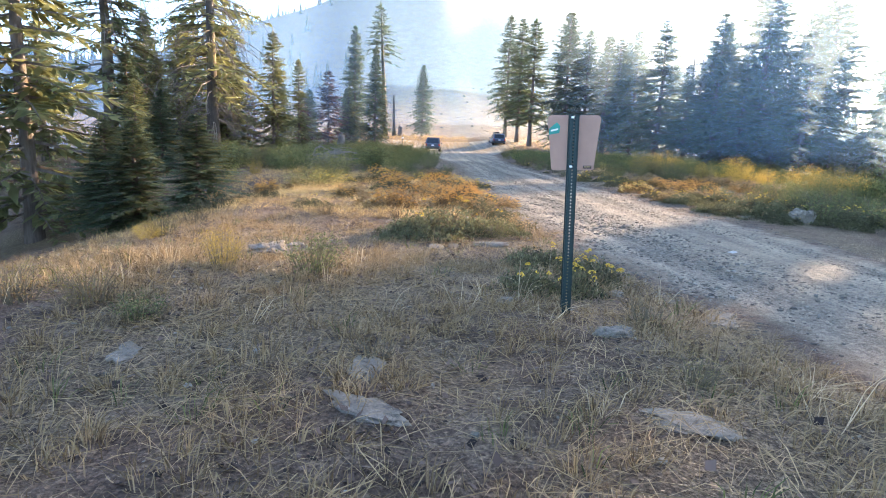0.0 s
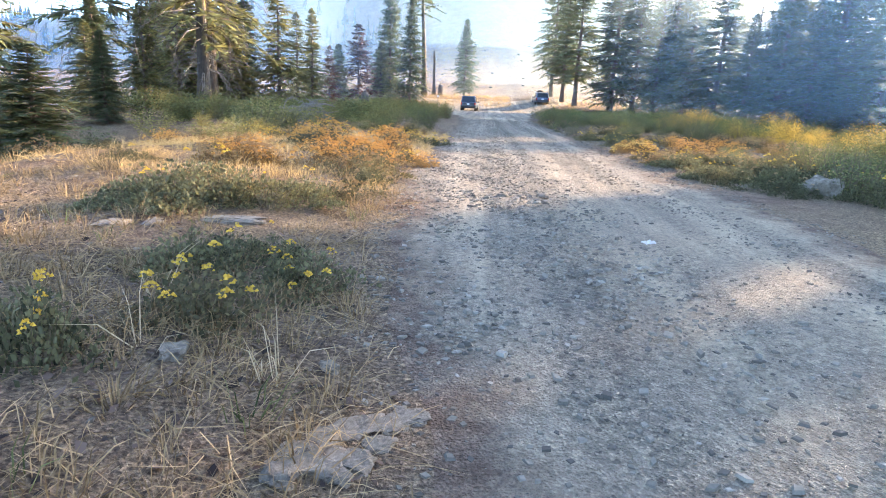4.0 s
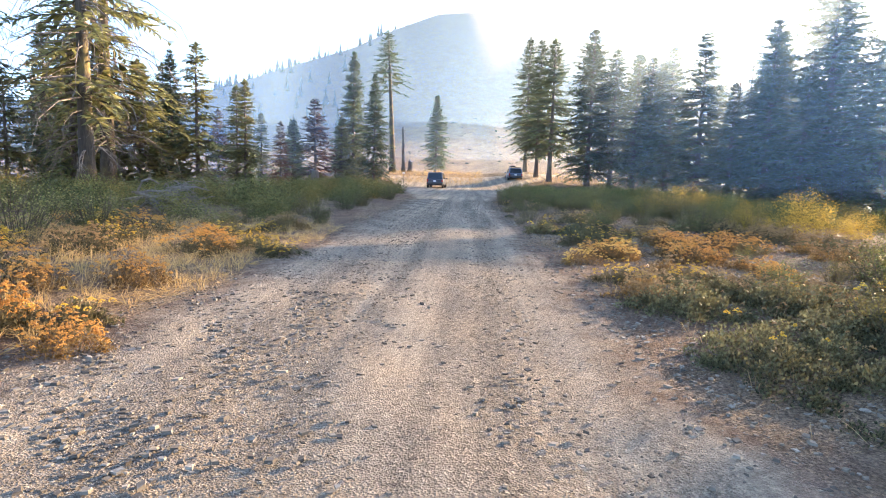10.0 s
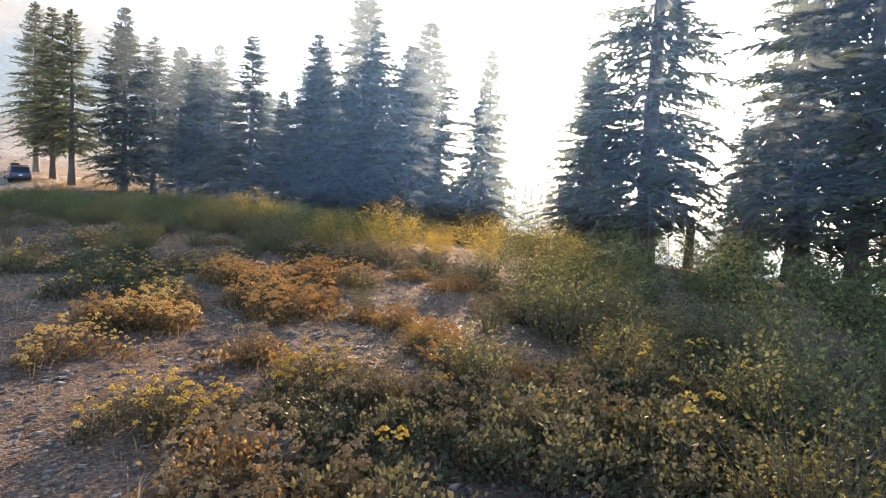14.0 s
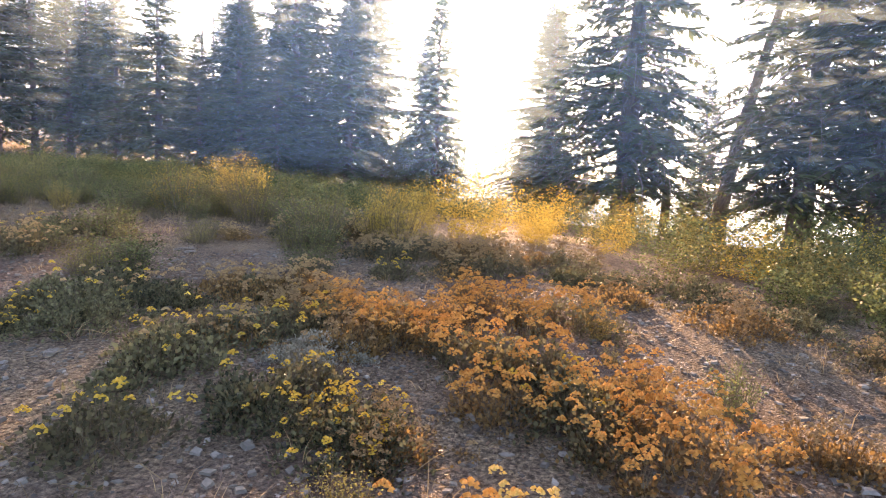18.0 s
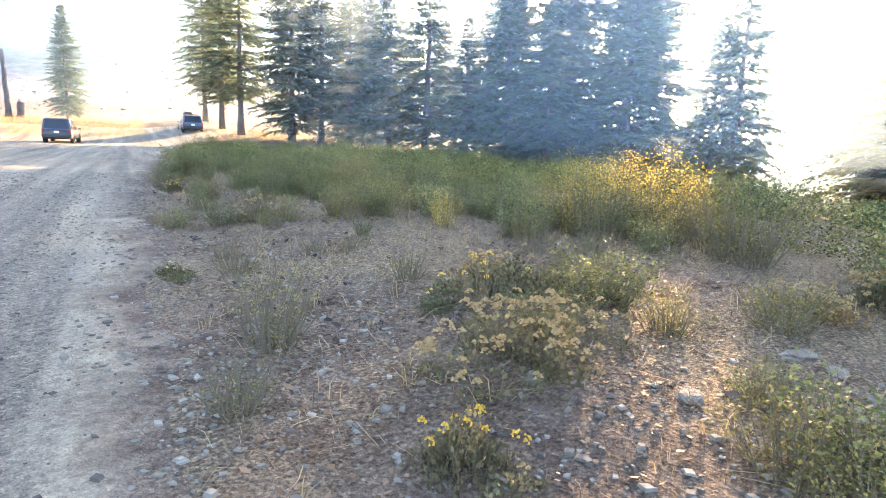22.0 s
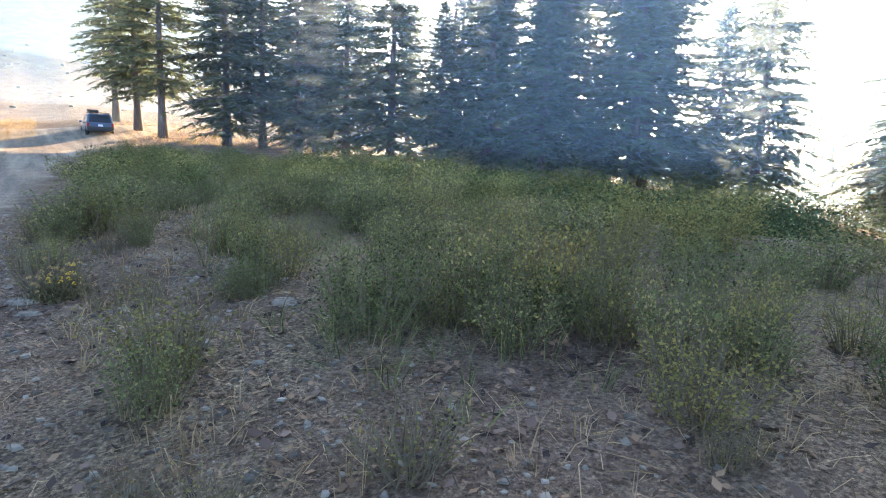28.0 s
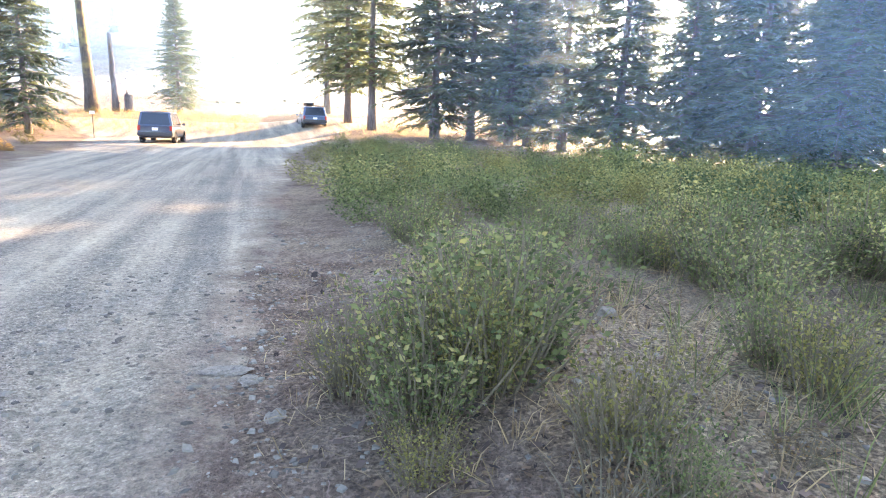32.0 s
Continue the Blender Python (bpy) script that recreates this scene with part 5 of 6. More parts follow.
def from_path(x, y):
    p, best = Vector((x, y)), 99.0
    for a, b in zip(TRODDEN, TRODDEN[1:]):
        a, b = Vector(a), Vector(b)
        t = max(0, min(1, (p - a).dot(b - a) / (b - a).length_squared))
        best = min(best, (p - a.lerp(b, t)).length)
    return best


def off_road(x, y):
    l, r = road_edges(y)
    return float(max(l - x, x - r))


set_down = set()
srnd = random.Random(404)


def grow(kind, x, y, s=1.0, tall=1.0):
    if s < .62 and "small " + kind in SHRUBS:
        kind, s = "small " + kind, s / .53
    which = srnd.randrange(len(SHRUBS[kind]))
    ob = SHRUBS[kind][which]
    m = pose(x, y, ground_z(x, y) - .015, 0, 0, srnd.uniform(0, 360)) @ Matrix.Diagonal((s, s, s * tall, 1))
    if (kind, which) in set_down:
        late.append((ob, m))
    else:
        set_down.add((kind, which))
        late.append((None, ob, m))


late = []
# kind, x, y, size, height factor: the plants that stand out
GROWN_LEFT = [
    ("dark", -1.19, 8.95, 0.55, 1), ("dark", -1.49, 7.43, 0.55, 1), ("yellow", -0.39, 8.86, 0.55, 1), ("dark", -2.14, 10.98, 1.35, 1), ("faded", -1.2, 14.2, 1.14, 1), ("green", -3.42, 7.44, 0.57, 1.2),
    ("gold", -4.32, 7.67, 0.3, 1.12), ("green", -4.33, 6.07, 0.41, 0.73), ("twiggy", -4.26, 9.2, 0.75, 0.73), ("gold", -6.28, 10.45, 0.3, 0.72), ("faded", -3.11, 14.38, 1.26, 1), ("orange", -1.89, 14.9, 1.1, 1),
    ("dark", -0.92, 9.12, 0.83, 1), ("yellow", -0.66, 8.08, 0.61, 1), ("yellow", -1.05, 7.35, 0.41, 1.5), ("dark", -2.56, 10.76, 0.93, 1), ("dark", -1.77, 11.06, 0.73, 1), ("dark", -1.29, 11.4, 0.89, 1),
    ("faded", -0.84, 12.1, 0.77, 1), ("orange", -2.99, 14.62, 1.1, 1), ("orange", -1.45, 16.26, 1.1, 1), ("orange", -2.89, 17.91, 1.1, 1), ("orange", -1.78, 21.08, 1.1, 1), ("orange", -0.45, 16.06, 0.663, 1),
    ("dark", -0.92, 13.58, 0.73, 1), ("orange", -1.37, 15.45, 1.1, 1.21), ("orange", -1.36, 16.5, 0.6885, 1), ("orange", -1.3, 18.36, 0.782, 1.2), ("orange", -1.94, 17.74, 0.7565, 1), ("yellow", -0.83, 16.73, 0.54, 1),
    ("orange", -3.23, 18.49, 1.02, 1), ("faded", -3.4, 20.78, 1.19, 1), ("orange", -2.05, 22.21, 0.8585, 1), ("yellow", -0.61, 21.32, 0.77, 1), ("orange", -3.94, 23.34, 1.1, 1), ("faded", -4.39, 21.4, 0.87, 1),
    ("orange", -2.53, 17.03, 0.731, 1),
]
GROWN_RIGHT = [
    ("orange", 6.68, 22.43, 1.01, 1), ("orange", 8.34, 23.9, 0.94, 1), ("green", 7.56, 22.39, 0.36, 1.46), ("orange", 4.57, 21.65, 0.67, 1), ("orange", 5.21, 22.42, 0.84, 1), ("faded", 5.84, 23.56, 0.65, 1),
    ("faded", 7.19, 26.06, 0.98, 1), ("orange", 7.38, 20.8, 0.42, 1), ("orange", 6.8, 19.84, 0.51, 1), ("yellow", 4.77, 19.98, 0.75, 1), ("dark", 5.25, 19.68, 0.64, 1), ("yellow", 5.8, 20.14, 0.68, 1),
    ("faded", 5.69, 20.97, 0.6, 1), ("dark", 6.19, 19, 0.71, 1), ("sage", 6.72, 18.97, 0.71, 1), ("green", 9.3, 21.13, 1.11, 0.97), ("green", 10.03, 20.68, 1.03, 1.09), ("green", 9.86, 19.26, 1.15, 0.95),
    ("green", 9.75, 18.6, 1.32, 1.15), ("green", 7.88, 17.81, 0.97, 1.23), ("willow", 12.26, 22.38, 1.24, 0.69), ("orange", 7.37, 21.44, 0.49, 1), ("faded", 7.28, 21.88, 0.48, 1), ("yellow", 5.74, 23.73, 0.68, 1),
    ("green", 5.26, 23.18, 0.37, 0.97), ("orange", 4.92, 22.8, 0.5, 1), ("orange", 5.23, 22.52, 0.56, 1), ("orange", 7.08, 20.42, 0.67, 1), ("green", 8.27, 20.95, 0.52, 1.12), ("gold", 7.16, 20.76, 0.22, 1.2),
    ("green", 8.85, 20.49, 1.05, 1.22), ("green", 12.93, 20.09, 1.6, 1.31), ("willow", 13.23, 24.24, 1.38, 0.68),
]
GROWN_MIDDLE = [
    ("yellow", 4.94, 26.39, 0.31, 1), ("dark", 5.36, 26.12, 0.73, 1), ("dark", 5.43, 24.97, 0.57, 1), ("dark", 5.58, 24.22, 0.55, 1), ("yellow", 5.87, 24.22, 0.44, 1), ("orange", 7.04, 24.25, 0.65, 1),
    ("orange", 6.97, 23.77, 0.6, 1), ("orange", 7.05, 23.42, 0.6, 1), ("yellow", 6.8, 23.12, 0.58, 1), ("orange", 6.53, 23.36, 0.51, 1), ("yellow", 5.71, 23.61, 0.49, 1), ("orange", 6.68, 22.84, 0.57, 1),
    ("orange", 7.23, 22.9, 0.54, 1), ("orange", 8.08, 24.32, 0.96, 1), ("green", 7.58, 23.79, 0.15, 1.46), ("gold", 8.2, 23.59, 0.18, 1.2), ("gold", 7.76, 23.27, 0.16, 0.8), ("yellow", 4.85, 24.31, 0.53, 1),
    ("faded", 6.78, 25.65, 0.63, 1), ("faded", 6.52, 24.63, 0.51, 1), ("sage", 6.1, 24.69, 0.5, 1), ("gold", 12.87, 23.69, 0.87, 0.8), ("willow", 11.4, 24.26, 0.74, 0.92), ("yellow", 4.47, 26.7, 0.58, 1.5),
    ("dark", 4.69, 28.07, 0.79, 1), ("faded", 5.84, 29.47, 1.06, 1), ("green", 6.93, 30.13, 0.92, 0.88), ("green", 6.29, 27.87, 0.94, 0.7), ("green", 8.88, 28.08, 0.87, 0.78), ("green", 7.99, 26.94, 0.5, 1.13),
    ("dark", 5.43, 26.39, 0.55, 1), ("dark", 6.05, 26.43, 0.5, 1), ("faded", 6.58, 26.41, 0.5, 1), ("faded", 6.82, 26.06, 0.54, 1), ("orange", 7.15, 25.79, 0.4, 1), ("yellow", 4.88, 26.42, 0.29, 1), ("dark", 5.23, 26.82, 0.35, 1),
    ("yellow", 5.54, 25.25, 0.5, 1), ("yellow", 6.15, 25.19, 0.51, 1), ("dark", 6.84, 25.27, 0.5, 1), ("faded", 7.27, 25, 0.6, 1), ("faded", 6.93, 24.6, 0.59, 1), ("sage", 6.36, 24.67, 0.56, 1), ("orange", 7.54, 24.63, 0.65, 1),
    ("orange", 8.3, 24.94, 0.78, 1), ("yellow", 8.67, 26.35, 0.5, 1), ("gold", 11.37, 27.31, 0.97, 1.07), ("gold", 10.3, 27.99, 0.71, 1.04), ("gold", 12.6, 26.98, 0.64, 0.98), ("willow", 9.09, 32.54, 0.82, 1.25),
    ("willow", 9.93, 31.49, 0.73, 1.15), ("willow", 11.22, 31.07, 0.83, 1.06), ("green", 7.74, 29.22, 0.7, 0.85), ("twiggy", 4.54, 30.49, 0.92, 1.32), ("twiggy", 4.2, 29.65, 0.64, 0.98), ("yellow", 4.94, 28.73, 0.34, 1.5),
    ("twiggy", 5.66, 29.55, 0.43, 1.33), ("green", 6.12, 29.8, 0.65, 0.84), ("dark", 5.79, 30.61, 0.27, 1), ("faded", 8.29, 29.38, 0.67, 1), ("green", 6.01, 28.08, 0.58, 1.03), ("green", 6.48, 28.53, 0.42, 0.94),
    ("dark", 4.04, 32.63, 0.28, 1), ("green", 6.91, 29.49, 0.6, 0.82), ("green", 6.94, 30.19, 0.59, 0.94), ("twiggy", 5.87, 31.41, 0.59, 1.11),
    ("dark", 5.46, 26.96, 0.52, 1), ("yellow", 5.18, 26.84, 0.33, 1), ("dark", 5.59, 26.48, 0.45, 1), ("yellow", 5.66, 26.39, 0.28, 1), ("faded", 6.08, 26.57, 0.48, 1), ("dark", 6.02, 26.2, 0.37, 1),
    ("faded", 6.82, 26.69, 0.54, 1), ("dark", 6.87, 26.38, 0.5, 1), ("faded", 6.9, 26.11, 0.56, 1), ("dark", 5.9, 27.15, 0.5, 1), ("yellow", 5.02, 26.47, 0.29, 1), ("dark", 5.62, 25.37, 0.39, 1), ("yellow", 5.94, 25.49, 0.42, 1),
    ("faded", 6.02, 25.22, 0.47, 1), ("yellow", 6.39, 25.19, 0.48, 1), ("orange", 6.81, 25.06, 0.56, 1), ("faded", 7.05, 25.37, 0.47, 1), ("faded", 6.61, 25.46, 0.45, 1), ("orange", 7.03, 24.73, 0.69, 1),
    ("orange", 6.83, 24.51, 0.59, 1), ("green", 5.88, 27.7, 0.5, 1.07), ("green", 6.31, 27.82, 0.45, 1.33), ("green", 8.54, 28.19, 0.78, 0.94), ("green", 7.8, 26.97, 0.54, 0.97), ("gold", 12.51, 27.91, 0.8, 0.75),
    ("gold", 14.97, 28.19, 1.1, 0.9), ("willow", 16.26, 27.47, 1.3, 1), ("gold", 16.31, 26.68, 0.94, 1.09), ("willow", 13.46, 29.68, 1.34, 0.81), ("green", 9.44, 28.9, 1.33, 0.91),
    ("willow", 9.05, 28.39, 0.72, 1.4), ("gold", 10.14, 28.31, 0.62, 1.29), ("willow", 9.52, 30.83, 0.94, 1.1), ("gold", 10.33, 32.83, 1.03, 1.04), ("faded", 9.18, 27.09, 0.97, 1), ("faded", 10.81, 25.32, 1, 1),
]
GROWN_END = [
    ("dark", 4.12, 32.41, 0.24, 1), ("twiggy", 4.61, 33.04, 0.66, 1.07), ("twiggy", 5.75, 32.64, 0.48, 1.17), ("twiggy", 5.21, 34.8, 0.9, 0.9), ("gold", 7.37, 33.61, 0.42, 1.2), ("green", 6.09, 33.17, 0.24, 1.5),
    ("green", 4.24, 35.43, 0.48, 1.13), ("green", 4.8, 35.1, 0.56, 1.06), ("green", 5.54, 34.54, 0.58, 0.97), ("green", 6.28, 34.62, 0.67, 1.01), ("green", 6.77, 34.51, 0.64, 1.09), ("green", 7.59, 34.32, 0.73, 1.12),
    ("twiggy", 4.07, 35.71, 0.59, 1.15), ("twiggy", 4.52, 36.01, 0.3, 1.25), ("twiggy", 4.48, 35.01, 0.35, 1.3), ("faded", 5.25, 35.03, 0.48, 1.26), ("green", 5.24, 34.42, 0.23, 1.5), ("twiggy", 5.33, 34.15, 0.33, 1.33),
    ("green", 4.88, 37.98, 0.8, 1.02), ("twiggy", 5.05, 35.95, 0.36, 1.43), ("green", 6.29, 34.76, 0.63, 1.02), ("green", 6.7, 34.64, 0.74, 1.13), ("green", 6.89, 34.41, 0.6, 1.38), ("green", 6.04, 37.88, 0.77, 0.99),
    ("green", 6.76, 37.3, 0.69, 1.01), ("green", 6.77, 36.07, 0.7, 1), ("twiggy", 4.41, 40.62, 1.18, 0.91), ("green", 5.04, 42.9, 1.26, 0.9), ("green", 4.74, 37.61, 0.51, 1.19),
    ("green", 5.53, 39.11, 0.34, 1.13), ("twiggy", 4.76, 39.67, 0.63, 1.21), ("twiggy", 5.01, 39.48, 0.45, 1.25), ("green", 6.33, 38.22, 0.46, 1.25), ("green", 6.61, 37.78, 0.54, 1.29), ("green", 7.13, 37.46, 0.65, 1.17),
    ("green", 7.32, 36.96, 0.63, 1.24), ("green", 7.32, 36.53, 0.66, 1.26), ("green", 7.76, 36.38, 0.67, 1.31), ("green", 5.95, 40.79, 0.68, 0.9), ("yellow", 4.54, 41.75, 0.18, 1.5), ("manzanita", 9.74, 46.04, 0.49, 1.5),
    ("green", 4.7, 42.84, 1.01, 1.05), ("green", 5.68, 39.07, 0.3, 0.93), ("faded", 4.5, 40.27, 0.35, 1.47), ("green", 7.15, 39.69, 0.51, 1.46), ("green", 7.03, 39.04, 0.55, 1.37),
    ("green", 6.9, 37.98, 0.69, 1.5), ("green", 6.75, 41.12, 0.52, 1.06), ("twiggy", 5.02, 39.99, 0.64, 0.95), ("green", 4.37, 41.4, 0.4, 1.5), ("yellow", 4.53, 40.17, 0.29, 1.5), ("manzanita", 10.21, 46.28, 0.74, 1.48),
    ("green", 6.02, 40.98, 0.41, 1.46), ("green", 5.99, 40.32, 0.38, 1.5), ("green", 5.98, 39.82, 0.48, 1.5), ("green", 6.07, 39.47, 0.56, 1.5), ("green", 8.36, 42.1, 0.95, 1.05),
    ("green", 5.3, 42.1, 0.57, 1.46), ("green", 4.98, 42.82, 0.6, 1.5), ("twiggy", 4.36, 43.09, 0.77, 1.5), ("green", 4.87, 42.88, 0.63, 1.5), ("twiggy", 4.36, 43.24, 0.81, 1.25), ("green", 5.32, 42.91, 0.38, 1.5),
    ("green", 6.43, 42.23, 0.6, 1.31), ("green", 4.5, 42.3, 0.43, 0.95), ("green", 5.28, 48.06, 0.93, 1.01), ("green", 6.11, 47.15, 0.98, 0.97), ("green", 6.88, 46.02, 0.88, 1.07),
    ("green", 8.2, 45.33, 1.07, 0.97), ("manzanita", 12.07, 47.35, 1.32, 0.93), ("manzanita", 12.18, 50.13, 1.08, 0.91), ("green", 5.02, 53.85, 1.12, 0.97),
]
GROWN_SALLOW = [
    ("sallow", -6, 22.53, 1.58, 0.87), ("sallow", -5.76, 24.54, 1.6, 0.66), ("sallow", -5.98, 28.71, 1.6, 0.64), ("sallow", -3.65, 25.83, 0.97, 0.85), ("sallow", -3.63, 30.2, 1.21, 0.73), ("sallow", -5.51, 41.09, 1.6, 0.6),
    ("sallow", -3.44, 45.57, 1.6, 0.6), ("sallow", -5.21, 19.75, 1.2, 0.65), ("sallow", -5.83, 19.44, 1.31, 0.6), ("sallow", -9.54, 23.22, 1.6, 0.65), ("sallow", -8.22, 27.52, 1.6, 0.71), ("sallow", -8.31, 32.13, 1.6, 0.6),
    
]
GROWN_THICKET = [
    ("yellow", 6.32, 30.76, 0.54, 1), ("dark", 6.51, 30.67, 0.59, 1), ("twiggy", 6.02, 30.4, 0.69, 1.5), ("faded", 6.49, 31.11, 0.49, 1), ("gold", 9.05, 32.92, 0.72, 1.42),
    ("green", 4.55, 42.6, 0.55, 1.35), ("green", 4.95, 42.75, 0.6, 1.3), ("green", 4.75, 43.2, 0.6, 1.3), ("green", 5.39, 44.05, 0.97, 0.95), ("green", 5.26, 41.78, 0.4, 1.5), ("green", 6.21, 41.13, 0.66, 1.5),
    ("green", 6.07, 40.62, 0.52, 1.5), ("green", 6.55, 42.59, 0.67, 1.46), ("green", 8.18, 42.01, 1.14, 1.28), ("sallow", 9.18, 42.13, 1.15, 1.18), ("sallow", 9.29, 41.81, 0.72, 1.5), ("sallow", 9.18, 43.3, 1.08, 0.92),
    ("green", 9.39, 42.67, 1.31, 1.06), ("manzanita", 11.22, 47.3, 0.99, 1.06), ("sallow", 7.9, 51.99, 1.5, 0.6), ("sallow", 5.53, 50.4, 1.47, 0.71), ("green", 8.16, 47.81, 1.5, 0.6), ("sallow", 10.47, 49.91, 1.5, 0.6),
    ("green", 7.55, 43.69, 0.97, 0.97), ("twiggy", 4.22, 41.5, 0.55, 1.33), ("twiggy", 4.43, 41.43, 0.47, 1.15), ("twiggy", 6.53, 40.39, 0.78, 1.42), ("yellow", 4.58, 41.52, 0.15, 1), ("green", 5.96, 39.92, 0.45, 1.17),
    ("green", 6.25, 38.43, 0.6, 1.5), ("green", 6.47, 38.01, 0.61, 1.5), ("green", 6.76, 37.72, 0.69, 1.5), ("green", 7.28, 37.49, 0.76, 1.46), ("green", 7.31, 37.19, 0.55, 1.5), ("sallow", 8.2, 40.37, 1.11, 0.65),
    ("sallow", 9.48, 39.98, 1.23, 0.6), ("sallow", 11.15, 40.01, 1.25, 0.6), ("sallow", 12.64, 39.84, 1.17, 0.62), ("manzanita", 15.23, 43.94, 1.5, 0.6), ("green", 5.76, 39.3, 0.54, 1),
   
]
GROWN_FAR = [
    ("gold", 12.6, 36.5, .9, 1), ("gold", 12.8, 29.8, .9, 1), ("gold", 15.8, 22.2, 1.1, 1), ("willow", 10.5, 29.6, .9, 1), ("willow", 10.0, 33.4, .9, 1), ("willow", 11.1, 33.0, 1, 1), ("gold", 10.4, 28.6, .55, 1), ("gold", 11.0, 28.2, .6, 1), ("gold", 12.2, 26.6, .55, 1), ("gold", 12.7, 25.6, .6, 1), ("green", 6.4, 50.0, 1.1, 1),
    ("manzanita", 12.4, 48.8, 1.3, 1), ("manzanita", 14.2, 48.6, 1.4, 1), ("manzanita", 17.4, 49.0, 1.6, 1), ("manzanita", 19.0, 46.6, 1.6, 1), ("manzanita", 19.7, 44.5, 1.6, 1), ("manzanita", 17.0, 41.6, 1.5, 1), ("manzanita", 13.2, 52.9, 1.3, 1), ("manzanita", 15.3, 44.4, 1.2, 1),
]
GROWN_LEFT_BRUSH = [("willow", -9.2, 27.5, .9), ("willow", -8.3, 26.3, .7), ("gold", -8.9, 25.2, .5), ("green", -4.9, 27.2, .8), ("green", -3.7, 28.4, .8), ("willow", -3.2, 31.0, .8), ("green", -2.9, 26.8, .7), ("green", -2.6, 24.4, .75), ("green", -1.6, 25.0, .7), ("green", -1.4, 27.4, .8),
                  ("green", -4.1, 24.6, .8), ("willow", -6.2, 25.2, .6), ("green", -5.2, 23.6, .6), ("willow", -2.2, 29.8, .8), ("willow", -2.0, 33.5, .8)]
for kind, x, y, s in GROWN_LEFT_BRUSH:
    grow(kind, x, y, s)
for kind, x, y, s, tall in GROWN_MIDDLE + GROWN_LEFT + GROWN_RIGHT + GROWN_END + GROWN_FAR + GROWN_SALLOW + GROWN_THICKET:
    grow(kind, x, y, s, tall)
# kind, x0, x1, y0, y1, how many, least and greatest size
FIELDS = [
    ("orange", -8.5, -4.2, 15, 27, 5, .6, .9), ("yellow", -7, -1.2, 20, 27, 8, .6, 1.0), ("dark", -7, -2.4, 12, 26, 5, .6, .9), ("faded", -9, -1.5, 13.5, 28, 9, .7, 1.1),
    ("green", -11, -3, 26, 38, 36, 1.0, 1.6), ("green", -8, -1.4, 36, 56, 60, 1.0, 1.8), ("willow", -11, -3, 25, 40, 12, .6, .9), ("green", -20, -9.5, 20, 42, 36, 1.0, 1.8),
    ("green", -12, -4.2, 55, 72, 26, 1.1, 1.8), ("orange", -6.5, -2.2, 44, 66, 8, .8, 1.1), ("willow", -13, -3.2, 25, 36, 34, .8, 1.2), ("willow", -9, -2.6, 36, 62, 34, .8, 1.2),
    ("faded", 4.6, 10.5, 18.5, 30, 50, .5, 1.0), ("dark", 4.8, 11, 15, 27, 34, .6, 1.0), 
    ("green", 7.6, 15, 14, 24, 40, .65, 1.0), ("green", 6.2, 11, 29, 36, 22, .6, 1.0), ("willow", 10, 16, 22, 33, 14, .7, 1.0),
]
FIELDS2 = [
    ("green", 5.2, 12, 37, 52, 100, .7, 1.15), ("green", 5.6, 11, 33, 37.5, 20, .5, .9), ("green", 5.6, 14, 50, 64, 60, .9, 1.3), ("twiggy", 3.9, 9, 29, 43, 26, .4, .8),
    ("manzanita", 13, 21, 34, 56, 16, 1.0, 1.5), ("willow", 10, 20, 36, 54, 30, .7, 1.0), ("sallow", 8, 20, 40, 60, 22, .9, 1.3), ("green", 11, 24, 28, 62, 60, 1.1, 1.8), ("willow", 11, 21, 18, 40, 16, .7, 1.1), ("green", 13, 24, 10, 28, 34, 1.2, 1.9),
    ("green", 7, 14, 62, 74, 24, 1.0, 1.3), ("twiggy", -7, -.6, 4, 14, 20, .4, .8), ("green", 6.4, 11, 6, 15, 22, .7, 1.3), ("dark", 5.3, 8, 8, 15, 16, .7, 1.1), ("dark", 4.9, 9.5, 14.5, 20, 46, .7, 1.2), ("green", 6.5, 12, 14.5, 20, 24, .6, .9),
]
for kind, x0, x1, y0, y1, many, s0, s1 in FIELDS + FIELDS2:
    for k in range(many):
        for attempt in range(8):
            x, y = srnd.uniform(x0, x1), srnd.uniform(y0, y1)
            s = srnd.uniform(s0, s1)
            clear = {"green": .75, "gold": 1.6, "willow": 1.6, "twiggy": .45, "manzanita": 1.3}.get(kind, .6) * max(s, .6)
            if kind in ("green", "willow") and (math.hypot(x + 6.6, y - 29.7) < 2.3 or (-6.6 < x < -3.6 and 24 < y < 29.7)):
                continue
            if 4.2 < x < 9.0 and 19.6 < y < 30.5 or 3.6 < x < 7.4 and 30.4 < y < 44.5 and kind != "twiggy":
                continue
            if kind in ("willow", "green", "gold") and 9 < x < 18 and -15.2 < .643 * x - .766 * y < -11.8:
                continue
            open_patch = kind in ("green", "gold", "willow", "manzanita") and math.hypot(x - 7.6, (y - 24.2) * .8) < 3.3
            if not open_patch and off_road(x, y) > 0.25 + .35 * s and from_path(x, y) > clear + .1:
                grow(kind, x, y, s, srnd.uniform(.85, 1.15))
                break
# far from the trodden way the bushes close up into one thicket
thicket = {}
